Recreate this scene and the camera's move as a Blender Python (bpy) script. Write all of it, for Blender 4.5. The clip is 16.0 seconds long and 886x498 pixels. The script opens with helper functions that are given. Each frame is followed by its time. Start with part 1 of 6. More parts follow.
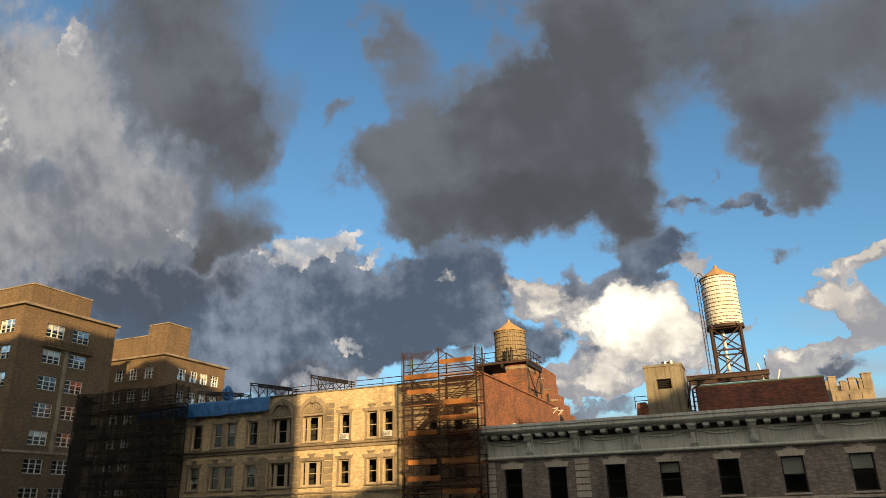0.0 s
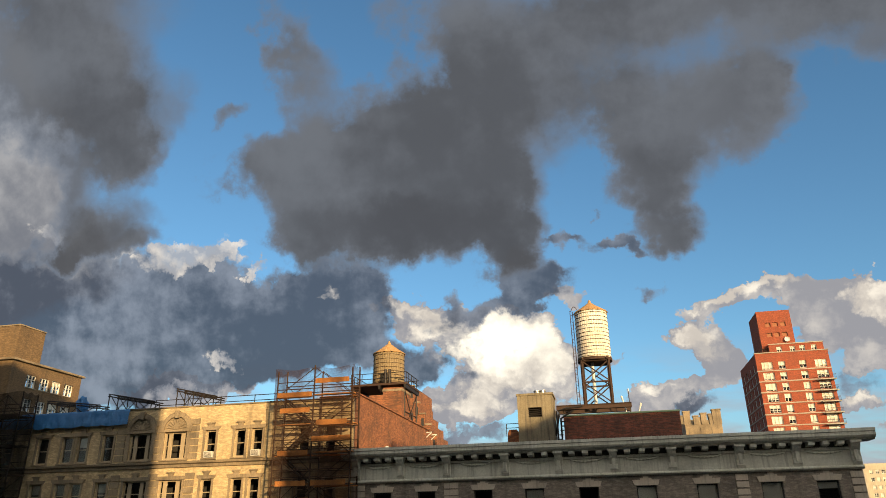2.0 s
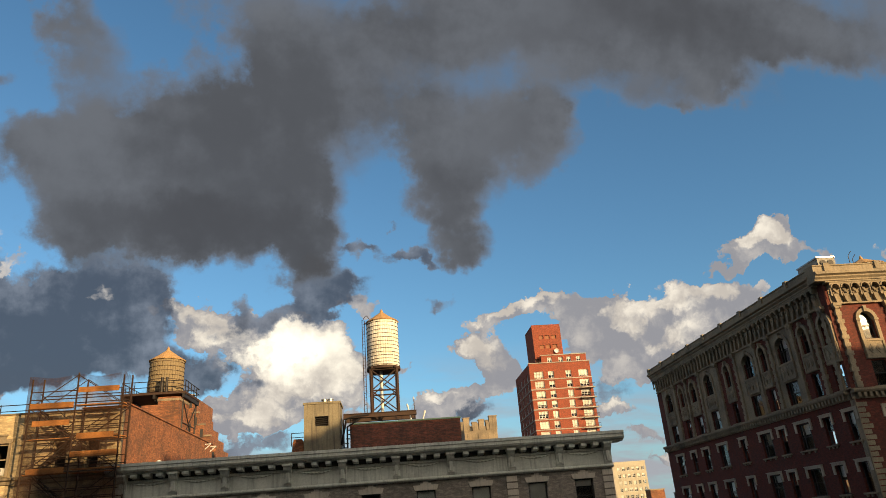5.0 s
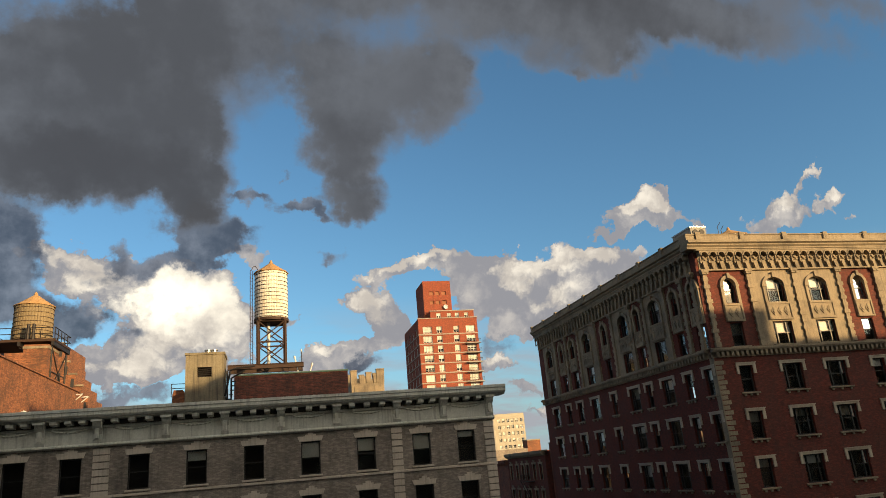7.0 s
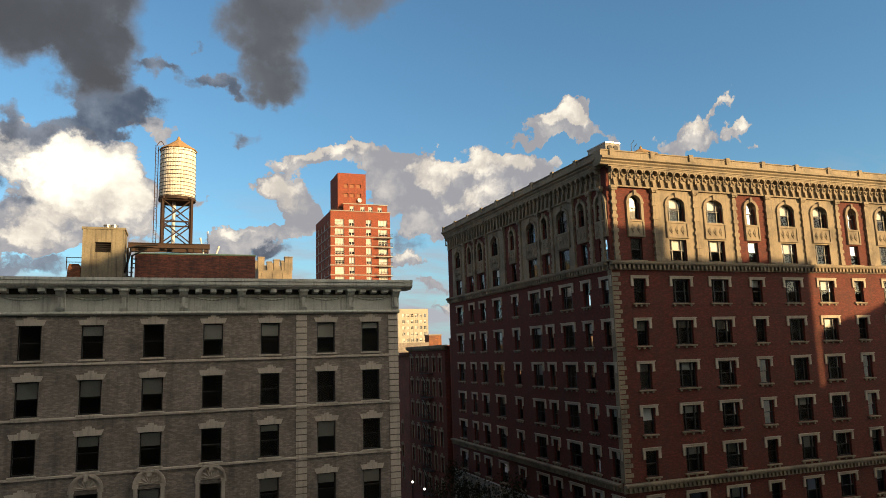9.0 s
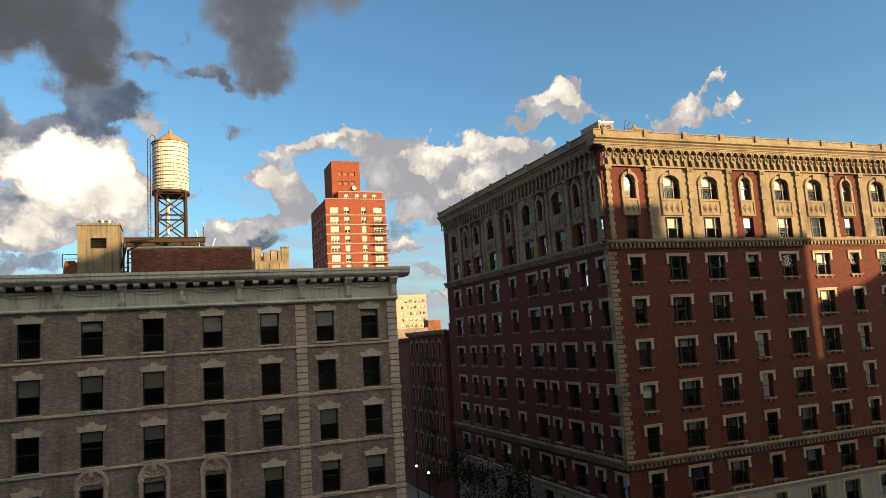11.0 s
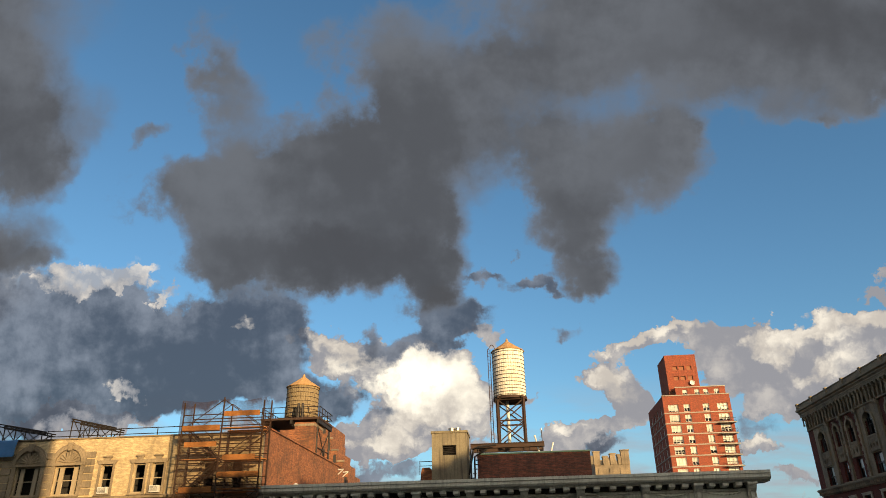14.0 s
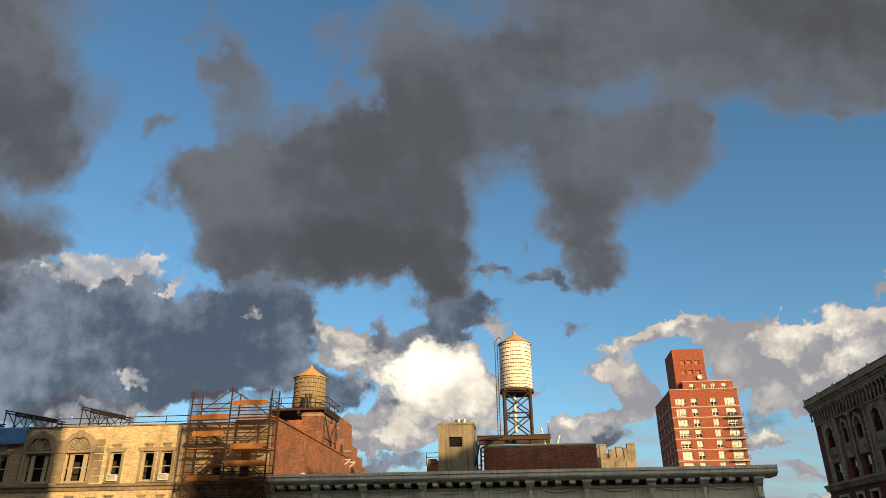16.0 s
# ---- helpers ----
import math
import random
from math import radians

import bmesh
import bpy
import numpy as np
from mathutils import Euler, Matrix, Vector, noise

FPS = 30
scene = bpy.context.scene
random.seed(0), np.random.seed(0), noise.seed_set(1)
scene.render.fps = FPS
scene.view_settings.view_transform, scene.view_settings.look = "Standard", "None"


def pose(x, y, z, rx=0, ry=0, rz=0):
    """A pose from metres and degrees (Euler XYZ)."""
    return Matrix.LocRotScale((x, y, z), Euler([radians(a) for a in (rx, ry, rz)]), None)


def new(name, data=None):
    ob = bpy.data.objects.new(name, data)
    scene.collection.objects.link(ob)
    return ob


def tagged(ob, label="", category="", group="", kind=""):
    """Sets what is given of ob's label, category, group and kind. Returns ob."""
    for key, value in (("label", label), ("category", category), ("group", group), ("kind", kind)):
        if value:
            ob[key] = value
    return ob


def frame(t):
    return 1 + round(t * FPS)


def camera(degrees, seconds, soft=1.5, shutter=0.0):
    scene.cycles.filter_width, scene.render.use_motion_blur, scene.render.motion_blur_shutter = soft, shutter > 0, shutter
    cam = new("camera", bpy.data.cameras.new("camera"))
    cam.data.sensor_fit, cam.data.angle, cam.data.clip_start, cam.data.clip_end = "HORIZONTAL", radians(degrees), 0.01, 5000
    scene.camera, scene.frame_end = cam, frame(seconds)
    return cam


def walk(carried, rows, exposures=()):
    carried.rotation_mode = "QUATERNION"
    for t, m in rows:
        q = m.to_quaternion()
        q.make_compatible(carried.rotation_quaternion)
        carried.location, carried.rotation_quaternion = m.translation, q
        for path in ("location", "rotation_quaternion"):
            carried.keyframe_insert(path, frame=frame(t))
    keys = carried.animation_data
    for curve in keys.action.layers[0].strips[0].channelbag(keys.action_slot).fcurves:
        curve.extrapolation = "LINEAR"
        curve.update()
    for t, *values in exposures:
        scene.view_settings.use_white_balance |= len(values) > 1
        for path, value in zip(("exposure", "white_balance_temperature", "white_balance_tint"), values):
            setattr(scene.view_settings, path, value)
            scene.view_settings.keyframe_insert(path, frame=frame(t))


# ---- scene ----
cam = camera(65.0, 16.0, soft=0.5)
EYE = 22.0


def aim(yaw, pitch, roll):
    """The pose of the camera at its one stand: yaw to the left, pitch up, lean to the left, in degrees."""
    return pose(0, 0, EYE, 0, 0, yaw) @ pose(0, 0, 0, 90 + pitch) @ pose(0, 0, 0, 0, 0, roll)


walk(cam, [
    (0, aim(22.56, 20.44, -1.57)),
    (0.5, aim(20.96, 21.97, -1.35)),
    (1, aim(19.90, 22.76, -1.20)),
    (1.5, aim(16.82, 22.44, -1.32)),
    (2, aim(12.54, 21.98, -0.94)),
    (2.5, aim(8.80, 21.91, -1.98)),
    (3, aim(4.93, 21.43, -2.66)),
    (3.5, aim(2.24, 21.23, -3.39)),
    (4, aim(-1.80, 21.56, -3.97)),
    (4.2, aim(-2.86, 22.04, -3.92)),
    (6.3, aim(-11.08, 20.22, -5.28)),
    (6.5, aim(-12.53, 19.45, -4.93)),
    (7, aim(-14.37, 17.44, -4.99)),
    (7.5, aim(-15.11, 14.79, -4.41)),
    (8, aim(-17.48, 12.63, -3.52)),
    (8.5, aim(-19.67, 9.92, -2.26)),
    (8.7, aim(-19.82, 9.40, -1.97)),
    (9.8, aim(-25.50, 6.70, -2.00)),
    (10.8, aim(-22.85, 6.89, -3.05)),
    (11, aim(-21.27, 7.31, -3.64)),
    (11.5, aim(-8.85, 12.43, -3.85)),
    (12, aim(-1.42, 16.03, -2.14)),
    (12.5, aim(1.89, 19.86, -1.45)),
    (13, aim(2.22, 21.91, -1.42)),
    (13.5, aim(4.21, 23.50, -1.26)),
    (14, aim(5.49, 24.73, -1.18)),
    (14.5, aim(6.35, 25.14, -0.75)),
    (15, aim(7.36, 24.44, -0.71)),
    (15.5, aim(6.48, 24.14, -0.52)),
    (16, aim(6.22, 24.09, -0.44)),
], exposures=[(0, 0.78), (2, 0.78), (4, 0.66), (7, 0.68), (8.5, 0.8), (10.8, 0.97), (11.5, 0.95), (12.5, 0.72), (16, 0.7)])

# ---- node helpers ----


class Graph:
    """Short names for the shader nodes of one tree."""

    def __init__(self, tree):
        self.tree = tree
        self.tree.nodes.clear()

    def put(self, socket, value):
        if isinstance(value, bpy.types.NodeSocket):
            self.tree.links.new(value, socket)
        elif value is not None:
            if socket.type == "RGBA" and len(value) == 3:
                value = (*value, 1)
            socket.default_value = value

    def node(self, kind, *values):
        n = self.tree.nodes.new(kind)
        for socket, value in zip(n.inputs, values):
            self.put(socket, value)
        return n

    def math(self, op, a, b=0.0, clamp=False):
        n = self.node("ShaderNodeMath", a, b)
        n.operation, n.use_clamp = op, clamp
        return n.outputs[0]

    def vec(self, op, a, b=None):
        n = self.node("ShaderNodeVectorMath", a, b)
        n.operation = op
        return n.outputs[1] if op in ("DOT_PRODUCT", "LENGTH") else n.outputs[0]

    def noise(self, at, scale, detail=3.0, rough=0.55, colour=False, flat=False):
        n = self.tree.nodes.new("ShaderNodeTexNoise")
        if flat:
            n.noise_dimensions = "2D"
        self.put(n.inputs["Vector"], at)
        n.inputs["Scale"].default_value = scale
        n.inputs["Detail"].default_value = detail
        n.inputs["Roughness"].default_value = rough
        return n.outputs["Color"] if colour else n.outputs[0]

    def ramp(self, value, lo, hi, a=0.0, b=1.0, smooth=False):
        n = self.node("ShaderNodeMapRange", value, lo, hi, a, b)
        n.interpolation_type = "SMOOTHSTEP" if smooth else "LINEAR"
        return n.outputs[0]

    def mix(self, fac, a, b, how="MIX"):
        n = self.tree.nodes.new("ShaderNodeMix")
        n.data_type, n.blend_type = "RGBA", how
        self.put(n.inputs[0], fac)
        self.put(n.inputs[6], a)
        self.put(n.inputs[7], b)
        return n.outputs[2]

    def mapped(self, at, place=(0, 0, 0), turn=(0, 0, 0), size=(1, 1, 1), kind="POINT"):
        n = self.node("ShaderNodeMapping", at, place, turn, size)
        n.vector_type = kind
        return n.outputs[0]

    def join(self, x, y, z=0.0):
        return self.node("ShaderNodeCombineXYZ", x, y, z).outputs[0]

    def split(self, v):
        return self.node("ShaderNodeSeparateXYZ", v).outputs


# ---- sky, clouds and sun ----
SUN_TURN, SUN_HIGH = 38.0, 12.0  # the sun stands behind the viewer, to the right, low in the evening

world = bpy.data.worlds.new("evening_sky")
scene.world = world
world.use_nodes = True
g = Graph(world.node_tree)
way = g.tree.nodes.new("ShaderNodeTexCoord").outputs["Generated"]
sky = g.tree.nodes.new("ShaderNodeTexSky")
sky.sky_type, sky.sun_disc = "NISHITA", False
sky.sun_elevation, sky.sun_rotation = radians(SUN_HIGH), radians(180 - SUN_TURN)
sky.air_density, sky.dust_density, sky.ozone_density = 1.0, 0.6, 3.0

# plane coordinates of the eastern sky: u to the right, v up, 1 = 45 degrees from its middle
east = pose(0, 0, 0, 0, 0, 1.89) @ pose(0, 0, 0, 90 + 19.86) @ pose(0, 0, 0, 0, 0, -1.45)
right, above, ahead = east.col[0].to_3d(), east.col[1].to_3d(), -east.col[2].to_3d()
deep = g.math("MAXIMUM", g.vec("DOT_PRODUCT", way, ahead), 0.12)
uv = g.join(g.math("DIVIDE", g.vec("DOT_PRODUCT", way, right), deep), g.math("DIVIDE", g.vec("DOT_PRODUCT", way, above), deep))
billow = g.vec("SUBTRACT", g.noise(uv, 5.0, 4.0, 0.55, colour=True, flat=True), (0.5, 0.5, 0.5))
fine = g.vec("SUBTRACT", g.noise(uv, 18.0, 5.0, 0.62, colour=True, flat=True), (0.5, 0.5, 0.5))
bent = g.vec("ADD", uv, g.vec("ADD", g.mapped(billow, size=(0.13, 0.11, 0)), g.mapped(fine, size=(0.075, 0.065, 0))))
puff = g.noise(uv, 9.0, 6.0, 0.60, flat=True)
grain = g.noise(uv, 30.0, 5.0, 0.6, flat=True)
broad = g.noise(g.mapped(uv, place=(3.1, 1.7, 0)), 3.2, 4.0, 0.5, flat=True)
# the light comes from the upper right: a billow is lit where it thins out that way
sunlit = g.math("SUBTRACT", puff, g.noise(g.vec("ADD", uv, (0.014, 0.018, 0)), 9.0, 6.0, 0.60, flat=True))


def heaped(at):
    """Round cauliflower heads: 0 in their middles, more between them."""
    n = g.tree.nodes.new("ShaderNodeTexVoronoi")
    n.voronoi_dimensions, n.feature = "2D", "F1"
    g.put(n.inputs["Vector"], at)
    for key, value in (("Scale", 22.0), ("Detail", 2.5), ("Roughness", 0.55), ("Lacunarity", 2.2)):
        n.inputs[key].default_value = value
    return n.outputs["Distance"]


flat_uv = g.mapped(g.vec("ADD", uv, g.mapped(fine, size=(0.05, 0.05, 0))), size=(1, 1.25, 0))
knobs = heaped(flat_uv)


class Bank:
    """One bank of clouds, a field that is 1 or more in the thick of its puffs, about 0.3 on the rims, 0 outside."""

    last = None

    def __init__(self):
        self.thick = None

    def puff(self, x, y, rx, ry, lean=0, weight=1.0):
        # each puff follows on the one before it by a vanishing amount, which keeps the shader small in memory
        here = bent
        if Bank.last is not None:
            n = g.node("ShaderNodeVectorMath", Bank.last, (1e-7, 1e-7, 0), bent)
            n.operation = "MULTIPLY_ADD"
            here = n.outputs[0]
        d = g.vec("LENGTH", g.mapped(here, ((x - 784) / 1231, (441 - y) / 1231, 0), (0, 0, radians(-lean)), (rx / 1231, ry / 1231, 1), "TEXTURE"))
        d = g.ramp(d, 1.75, 0.0, 0.0, weight, smooth=True)
        self.thick = d if self.thick is None else g.math("ADD", self.thick, d)
        Bank.last = self.thick

    def cover(self, soft=0.15, rough=0.5, edge=0.32, ragged=0.15, heads=0.0):
        """How far the bank covers the sky, 0 to 1."""
        d = g.math("ADD", g.math("MULTIPLY", g.math("SUBTRACT", puff, 0.5), rough * 2), g.math("MULTIPLY", g.math("SUBTRACT", grain, 0.5), ragged * 2))
        if heads:
            d = g.math("ADD", d, g.math("MULTIPLY", g.math("SUBTRACT", 0.42, knobs), heads))
        d = g.math("ADD", self.thick, g.math("MULTIPLY", d, g.ramp(self.thick, 0.0, 0.3)))
        return g.ramp(d, edge - soft, edge + soft, smooth=True)

# layers of cloud, the farthest first
veil = Bank()  # pale high cloud in the north
for x, y, rx, ry, lean, weight in ((-639, -16, 232, 140, -11, 1), (-416, -6, 147, 108, -11, 1), (-658, 231, 302, 154, -8, 1), (-404, 304, 208, 139, -7, 1), (-252, 175, 135, 98, -9, 0.8), (-519, -112, 145, 36, -12, 0.7), (-1142, 17, 561, 381, -9, 1), (-252, 385, 179, 86, -7, 0.8),):
    veil.puff(x, y, rx, ry, lean, weight)

cumulus = Bank()  # cream heaps low in the east
for x, y, rx, ry, lean, weight in ((520, 490, 46, 30, 0, 1), (565, 525, 62, 42, -25, 1), (650, 575, 80, 55, -25, 1), (712, 580, 58, 52, 0, 1), (745, 630, 55, 58, 0, 1), (665, 645, 95, 45, 0, 1), (590, 668, 95, 24, 0, 1), (535, 660, 40, 26, 0, 1), (770, 505, 34, 18, 0, 0.8), (872, 584, 24, 13, 0, 0.7), (1000, 540, 45, 26, 0, 1), (1022, 575, 55, 48, 0, 1), (1050, 600, 45, 38, 0, 1), (1040, 492, 48, 17, 0, 1),):
    cumulus.puff(x, y, rx, ry, lean, weight)
for x, y, rx, ry, lean, weight in ((1110, 490, 62, 22, 0, 1), (1172, 512, 50, 27, 0, 1), (1250, 535, 62, 42, 0, 1), (1300, 502, 55, 42, 0, 1), (1385, 500, 62, 48, 0, 1), (1452, 508, 62, 46, 0, 1), (1350, 570, 115, 55, 0, 1), (1260, 592, 75, 48, 0, 1), (1505, 520, 65, 42, 0, 1), (1212, 548, 56, 40, 0, 1), (1235, 690, 62, 20, 0, 1), (1290, 735, 60, 16, 0, 0.8), (1320, 782, 50, 18, 0, 0.8), (930, 642, 50, 26, 0, 1),):
    cumulus.puff(x, y, rx, ry, lean, weight)
for x, y, rx, ry, lean, weight in ((985, 650, 58, 30, 0, 1), (890, 662, 42, 20, 0, 1), (1530, 402, 62, 34, 0, 1), (1562, 380, 42, 36, 0, 1), (1470, 436, 46, 15, 0, 0.6), (60, 628, 120, 22, 0, 0.8), (380, 660, 90, 16, 0, 0.7), (440, 695, 120, 20, 0, 0.8), (490, 640, 46, 18, 0, 0.7), (860, 690, 90, 14, 0, 0.7), (1100, 690, 60, 14, 0, 0.6), (1529, 397, 65, 29, 4, 1), (1579, 356, 19, 27, 5, 0.9), (1608, 396, 48, 30, 4, 1),):
    cumulus.puff(x, y, rx, ry, lean, weight)
for x, y, rx, ry, lean, weight in ((1450, 438, 50, 13, 4, 0.6), (1684, 402, 47, 16, 4, 0.6), (1857, 362, 63, 39, 5, 1), (1835, 397, 68, 19, 4, 0.6), (1931, 298, 49, 16, -35, 0.9), (1998, 329, 70, 20, -25, 0.9), (2046, 347, 58, 11, -5, 0.6), (-6, 613, 82, 23, -4, 1), (89, 630, 114, 18, -4, 1),):
    cumulus.puff(x, y, rx, ry, lean, weight)

glow = Bank()  # the parts of the heaps that face the sun
for x, y, rx, ry, lean, weight in ((520, 486, 38, 20, 0, 1), (570, 518, 50, 28, -25, 1), (640, 565, 70, 36, -25, 1), (712, 575, 52, 42, 0, 1), (745, 622, 42, 44, 0, 1), (660, 630, 70, 26, 0, 1), (590, 664, 90, 14, 0, 0.8), (1000, 538, 36, 20, 0, 1), (1015, 572, 44, 34, 0, 1), (1040, 488, 42, 12, 0, 1), (1110, 484, 54, 14, 0, 1), (1250, 515, 40, 22, 0, 1), (1300, 484, 46, 24, 0, 1), (1385, 482, 54, 28, 0, 1),):
    glow.puff(x, y, rx, ry, lean, weight)
for x, y, rx, ry, lean, weight in ((1450, 490, 50, 26, 0, 1), (1350, 545, 70, 26, 0, 0.6), (925, 632, 36, 12, 0, 0.7), (1530, 390, 46, 18, 0, 1), (1560, 372, 30, 20, 0, 1), (1235, 682, 50, 10, 0, 0.8), (1320, 775, 40, 9, 0, 0.8), (1527, 385, 47, 17, 5, 1), (1593, 380, 35, 18, 5, 1), (1861, 347, 42, 24, 5, 1), (1930, 295, 40, 11, -35, 1), (1994, 323, 54, 12, -25, 1),):
    glow.puff(x, y, rx, ry, lean, weight)

sheet = Bank()  # the slate-blue sheet over the roofs in the north-east, and torn pieces of it
for x, y, rx, ry, lean, weight in ((15, 508, 250, 98, -5, 1), (-223, 498, 249, 128, -5, 1), (-448, 439, 227, 102, -6, 0.8), (-754, 382, 294, 82, -6, 0.6), (-47, 567, 230, 42, -4, 1), (189, 540, 133, 73, -5, 1), (-273, 641, 239, 49, -3, 0.7), (60, 515, 150, 72, 0, 1), (200, 540, 130, 66, 0, 1), (320, 550, 110, 62, 0, 1), (415, 540, 75, 60, 0, 1), (485, 585, 60, 34, 0, 0.85), (545, 592, 54, 26, -25, 0.8), (598, 632, 36, 17, 0, 0.8),):
    sheet.puff(x, y, rx, ry, lean, weight)
for x, y, rx, ry, lean, weight in ((370, 418, 100, 46, 0, 1), (315, 455, 58, 52, 0, 1), (450, 450, 44, 50, 0, 1), (400, 502, 95, 36, 0, 1), (590, 486, 26, 19, 0, 0.9), (605, 515, 44, 20, 0, 0.9), (690, 512, 56, 20, 0, 0.9), (735, 490, 48, 28, 0, 1), (705, 452, 46, 44, 0, 1), (775, 455, 26, 18, 0, 0.7), (570, 718, 80, 17, 0, 1), (640, 702, 50, 9, 0, 0.6), (450, 645, 50, 18, 0, 0.7), (866, 413, 50, 13, 4, 1),):
    sheet.puff(x, y, rx, ry, lean, weight)
for x, y, rx, ry, lean, weight in ((925, 487, 28, 12, 0, 0.6), (840, 355, 10, 8, 0, 0.6), (1000, 668, 46, 20, 0, 0.8), (1250, 655, 55, 22, 0, 0.55), (950, 680, 60, 14, 0, 0.6), (800, 393, 36, 10, -10, 0.8),):
    sheet.puff(x, y, rx, ry, lean, weight)

rim = Bank()  # bright tops and gaps of the sheet
for x, y, rx, ry, lean, weight in ((100, 396, 48, 13, 0, 1), (40, 411, 46, 11, 0, 1), (140, 412, 34, 11, 0, 1), (200, 428, 20, 6, -25, 1), (365, 455, 26, 20, 0, 0.5), (160, 580, 44, 12, 15, 0.45), (84, 384, 59, 17, -7, 1), (11, 389, 58, 15, -7, 1), (148, 403, 45, 10, -19, 1), (199, 415, 22, 7, -22, 1), (-76, 378, 41, 9, -7, 0.8), (-213, 306, 50, 27, 17, 1), (-144, 303, 31, 14, -28, 0.8), (-442, -152, 53, 28, -28, 1),):
    rim.puff(x, y, rx, ry, lean, weight)
for x, y, rx, ry, lean, weight in ((-476, -169, 27, 10, -13, 0.7), (-718, 18, 55, 95, -10, 0.5), (-659, -128, 72, 19, -2, 0.5), (154, 571, 32, 11, 15, 0.7),):
    rim.puff(x, y, rx, ry, lean, weight)

dark = Bank()  # the torn grey clouds high above
for x, y, rx, ry, lean, weight in ((215, 222, 85, 52, 0, 1), (310, 260, 110, 80, 0, 1), (430, 230, 140, 100, 0, 1), (560, 250, 150, 110, 0, 1), (670, 210, 100, 120, 0, 1), (420, 335, 150, 55, 0, 1), (560, 330, 130, 50, 0, 1), (690, 340, 68, 72, 0, 1), (700, 415, 56, 48, 0, 1), (735, 380, 42, 30, 0, 0.8), (285, 360, 48, 52, 0, 0.8), (330, 60, 58, 70, -15, 0.75), (290, -30, 40, 60, -20, 0.7), (620, 120, 110, 80, 0, 0.85),):
    dark.puff(x, y, rx, ry, lean, weight)
for x, y, rx, ry, lean, weight in ((620, 20, 80, 70, 0, 0.65), (760, 80, 130, 90, 0, 0.65), (860, 150, 90, 70, 0, 0.6), (800, 10, 150, 60, 0, 0.6), (930, 190, 90, 70, 0, 0.95), (1050, 180, 80, 75, 0, 1), (1115, 165, 48, 75, 0, 0.9), (940, 270, 75, 62, 0, 1), (960, 345, 42, 50, 0, 0.95), (940, 395, 48, 22, 0, 0.85), (170, 110, 34, 18, -20, 0.6), (975, 60, 90, 60, 0, 0.45), (612, -72, 115, 65, -3, 0.6), (901, -59, 132, 84, -3, 0.6),):
    dark.puff(x, y, rx, ry, lean, weight)
for x, y, rx, ry, lean, weight in ((1120, -39, 187, 88, -3, 1), (1335, -40, 192, 93, -3, 1), (1464, 17, 141, 91, -2, 1), (1212, 78, 106, 41, -2, 0.65), (1344, 118, 114, 30, -2, 0.5), (1428, 141, 28, 16, -2, 0.6), (1274, -168, 391, 95, -3, 1), (1664, -27, 307, 62, 7, 0.8), (1940, -95, 251, 48, 7, 0.75), (1489, 87, 45, 33, 6, 0.6), (1349, -76, 355, 64, 8, 1), (-164, -129, 199, 144, -13, 1), (-231, 24, 150, 104, -11, 1), (-90, 69, 120, 118, -11, 1),):
    dark.puff(x, y, rx, ry, lean, weight)
for x, y, rx, ry, lean, weight in ((-42, 179, 55, 61, -10, 0.9), (-150, -334, 238, 132, -16, 1), (-116, 310, 115, 43, -8, 1), (-202, 348, 64, 29, -7, 0.9), (-59, 354, 62, 23, -7, 0.9), (-156, 233, 72, 48, -44, 0.6), (-644, 139, 71, 35, -9, 0.5),):
    dark.puff(x, y, rx, ry, lean, weight)

gloom = Bank()  # their darkest undersides
for x, y, rx, ry, lean, weight in ((430, 340, 170, 46, 0, 1), (560, 345, 120, 40, 0, 1), (690, 350, 60, 70, 0, 1), (700, 420, 46, 36, 0, 0.8), (930, 270, 75, 60, 0, 1), (1060, 190, 60, 70, 0, 0.7), (955, 360, 40, 50, 0, 1), (300, 300, 90, 50, 0, 0.7), (600, 190, 150, 60, 0, 0.5), (1336, -71, 212, 72, -3, 1), (1118, 3, 118, 41, -2, 0.6), (-194, 86, 192, 73, -10, 0.8), (-127, 333, 127, 36, -7, 1), (-151, -114, 132, 72, -13, 0.5),):
    gloom.puff(x, y, rx, ry, lean, weight)
for x, y, rx, ry, lean, weight in ((1600, 3, 195, 40, 6, 0.7),):
    gloom.puff(x, y, rx, ry, lean, weight)

height = g.split(way)[2]
blue = g.mix(1.0, sky.outputs[0], (0.085, 0.106, 0.105), "MULTIPLY")
pale = g.mix(g.ramp(height, 0.02, 0.16, 0.75, 0.0), blue, (0.21, 0.28, 0.34))
low_bars = g.math("MULTIPLY", g.ramp(g.noise(g.mapped(uv, size=(1, 4.5, 1)), 5.0, 5.0, flat=True), 0.42, 0.60), g.ramp(height, 0.24, 0.07))
sky_colour = g.mix(low_bars, pale, (0.25, 0.26, 0.28))
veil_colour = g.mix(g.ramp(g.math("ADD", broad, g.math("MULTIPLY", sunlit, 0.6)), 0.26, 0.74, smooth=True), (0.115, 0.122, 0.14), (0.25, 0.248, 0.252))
sky_colour = g.mix(veil.cover(0.26, 0.3, 0.36), sky_colour, veil_colour)
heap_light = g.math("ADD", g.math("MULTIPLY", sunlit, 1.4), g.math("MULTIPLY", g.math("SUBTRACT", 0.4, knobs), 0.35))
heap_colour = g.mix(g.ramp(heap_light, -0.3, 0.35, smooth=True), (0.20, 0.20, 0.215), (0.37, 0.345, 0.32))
heap_cover = cumulus.cover(0.10, 0.35, 0.37, ragged=0.2, heads=0.5)
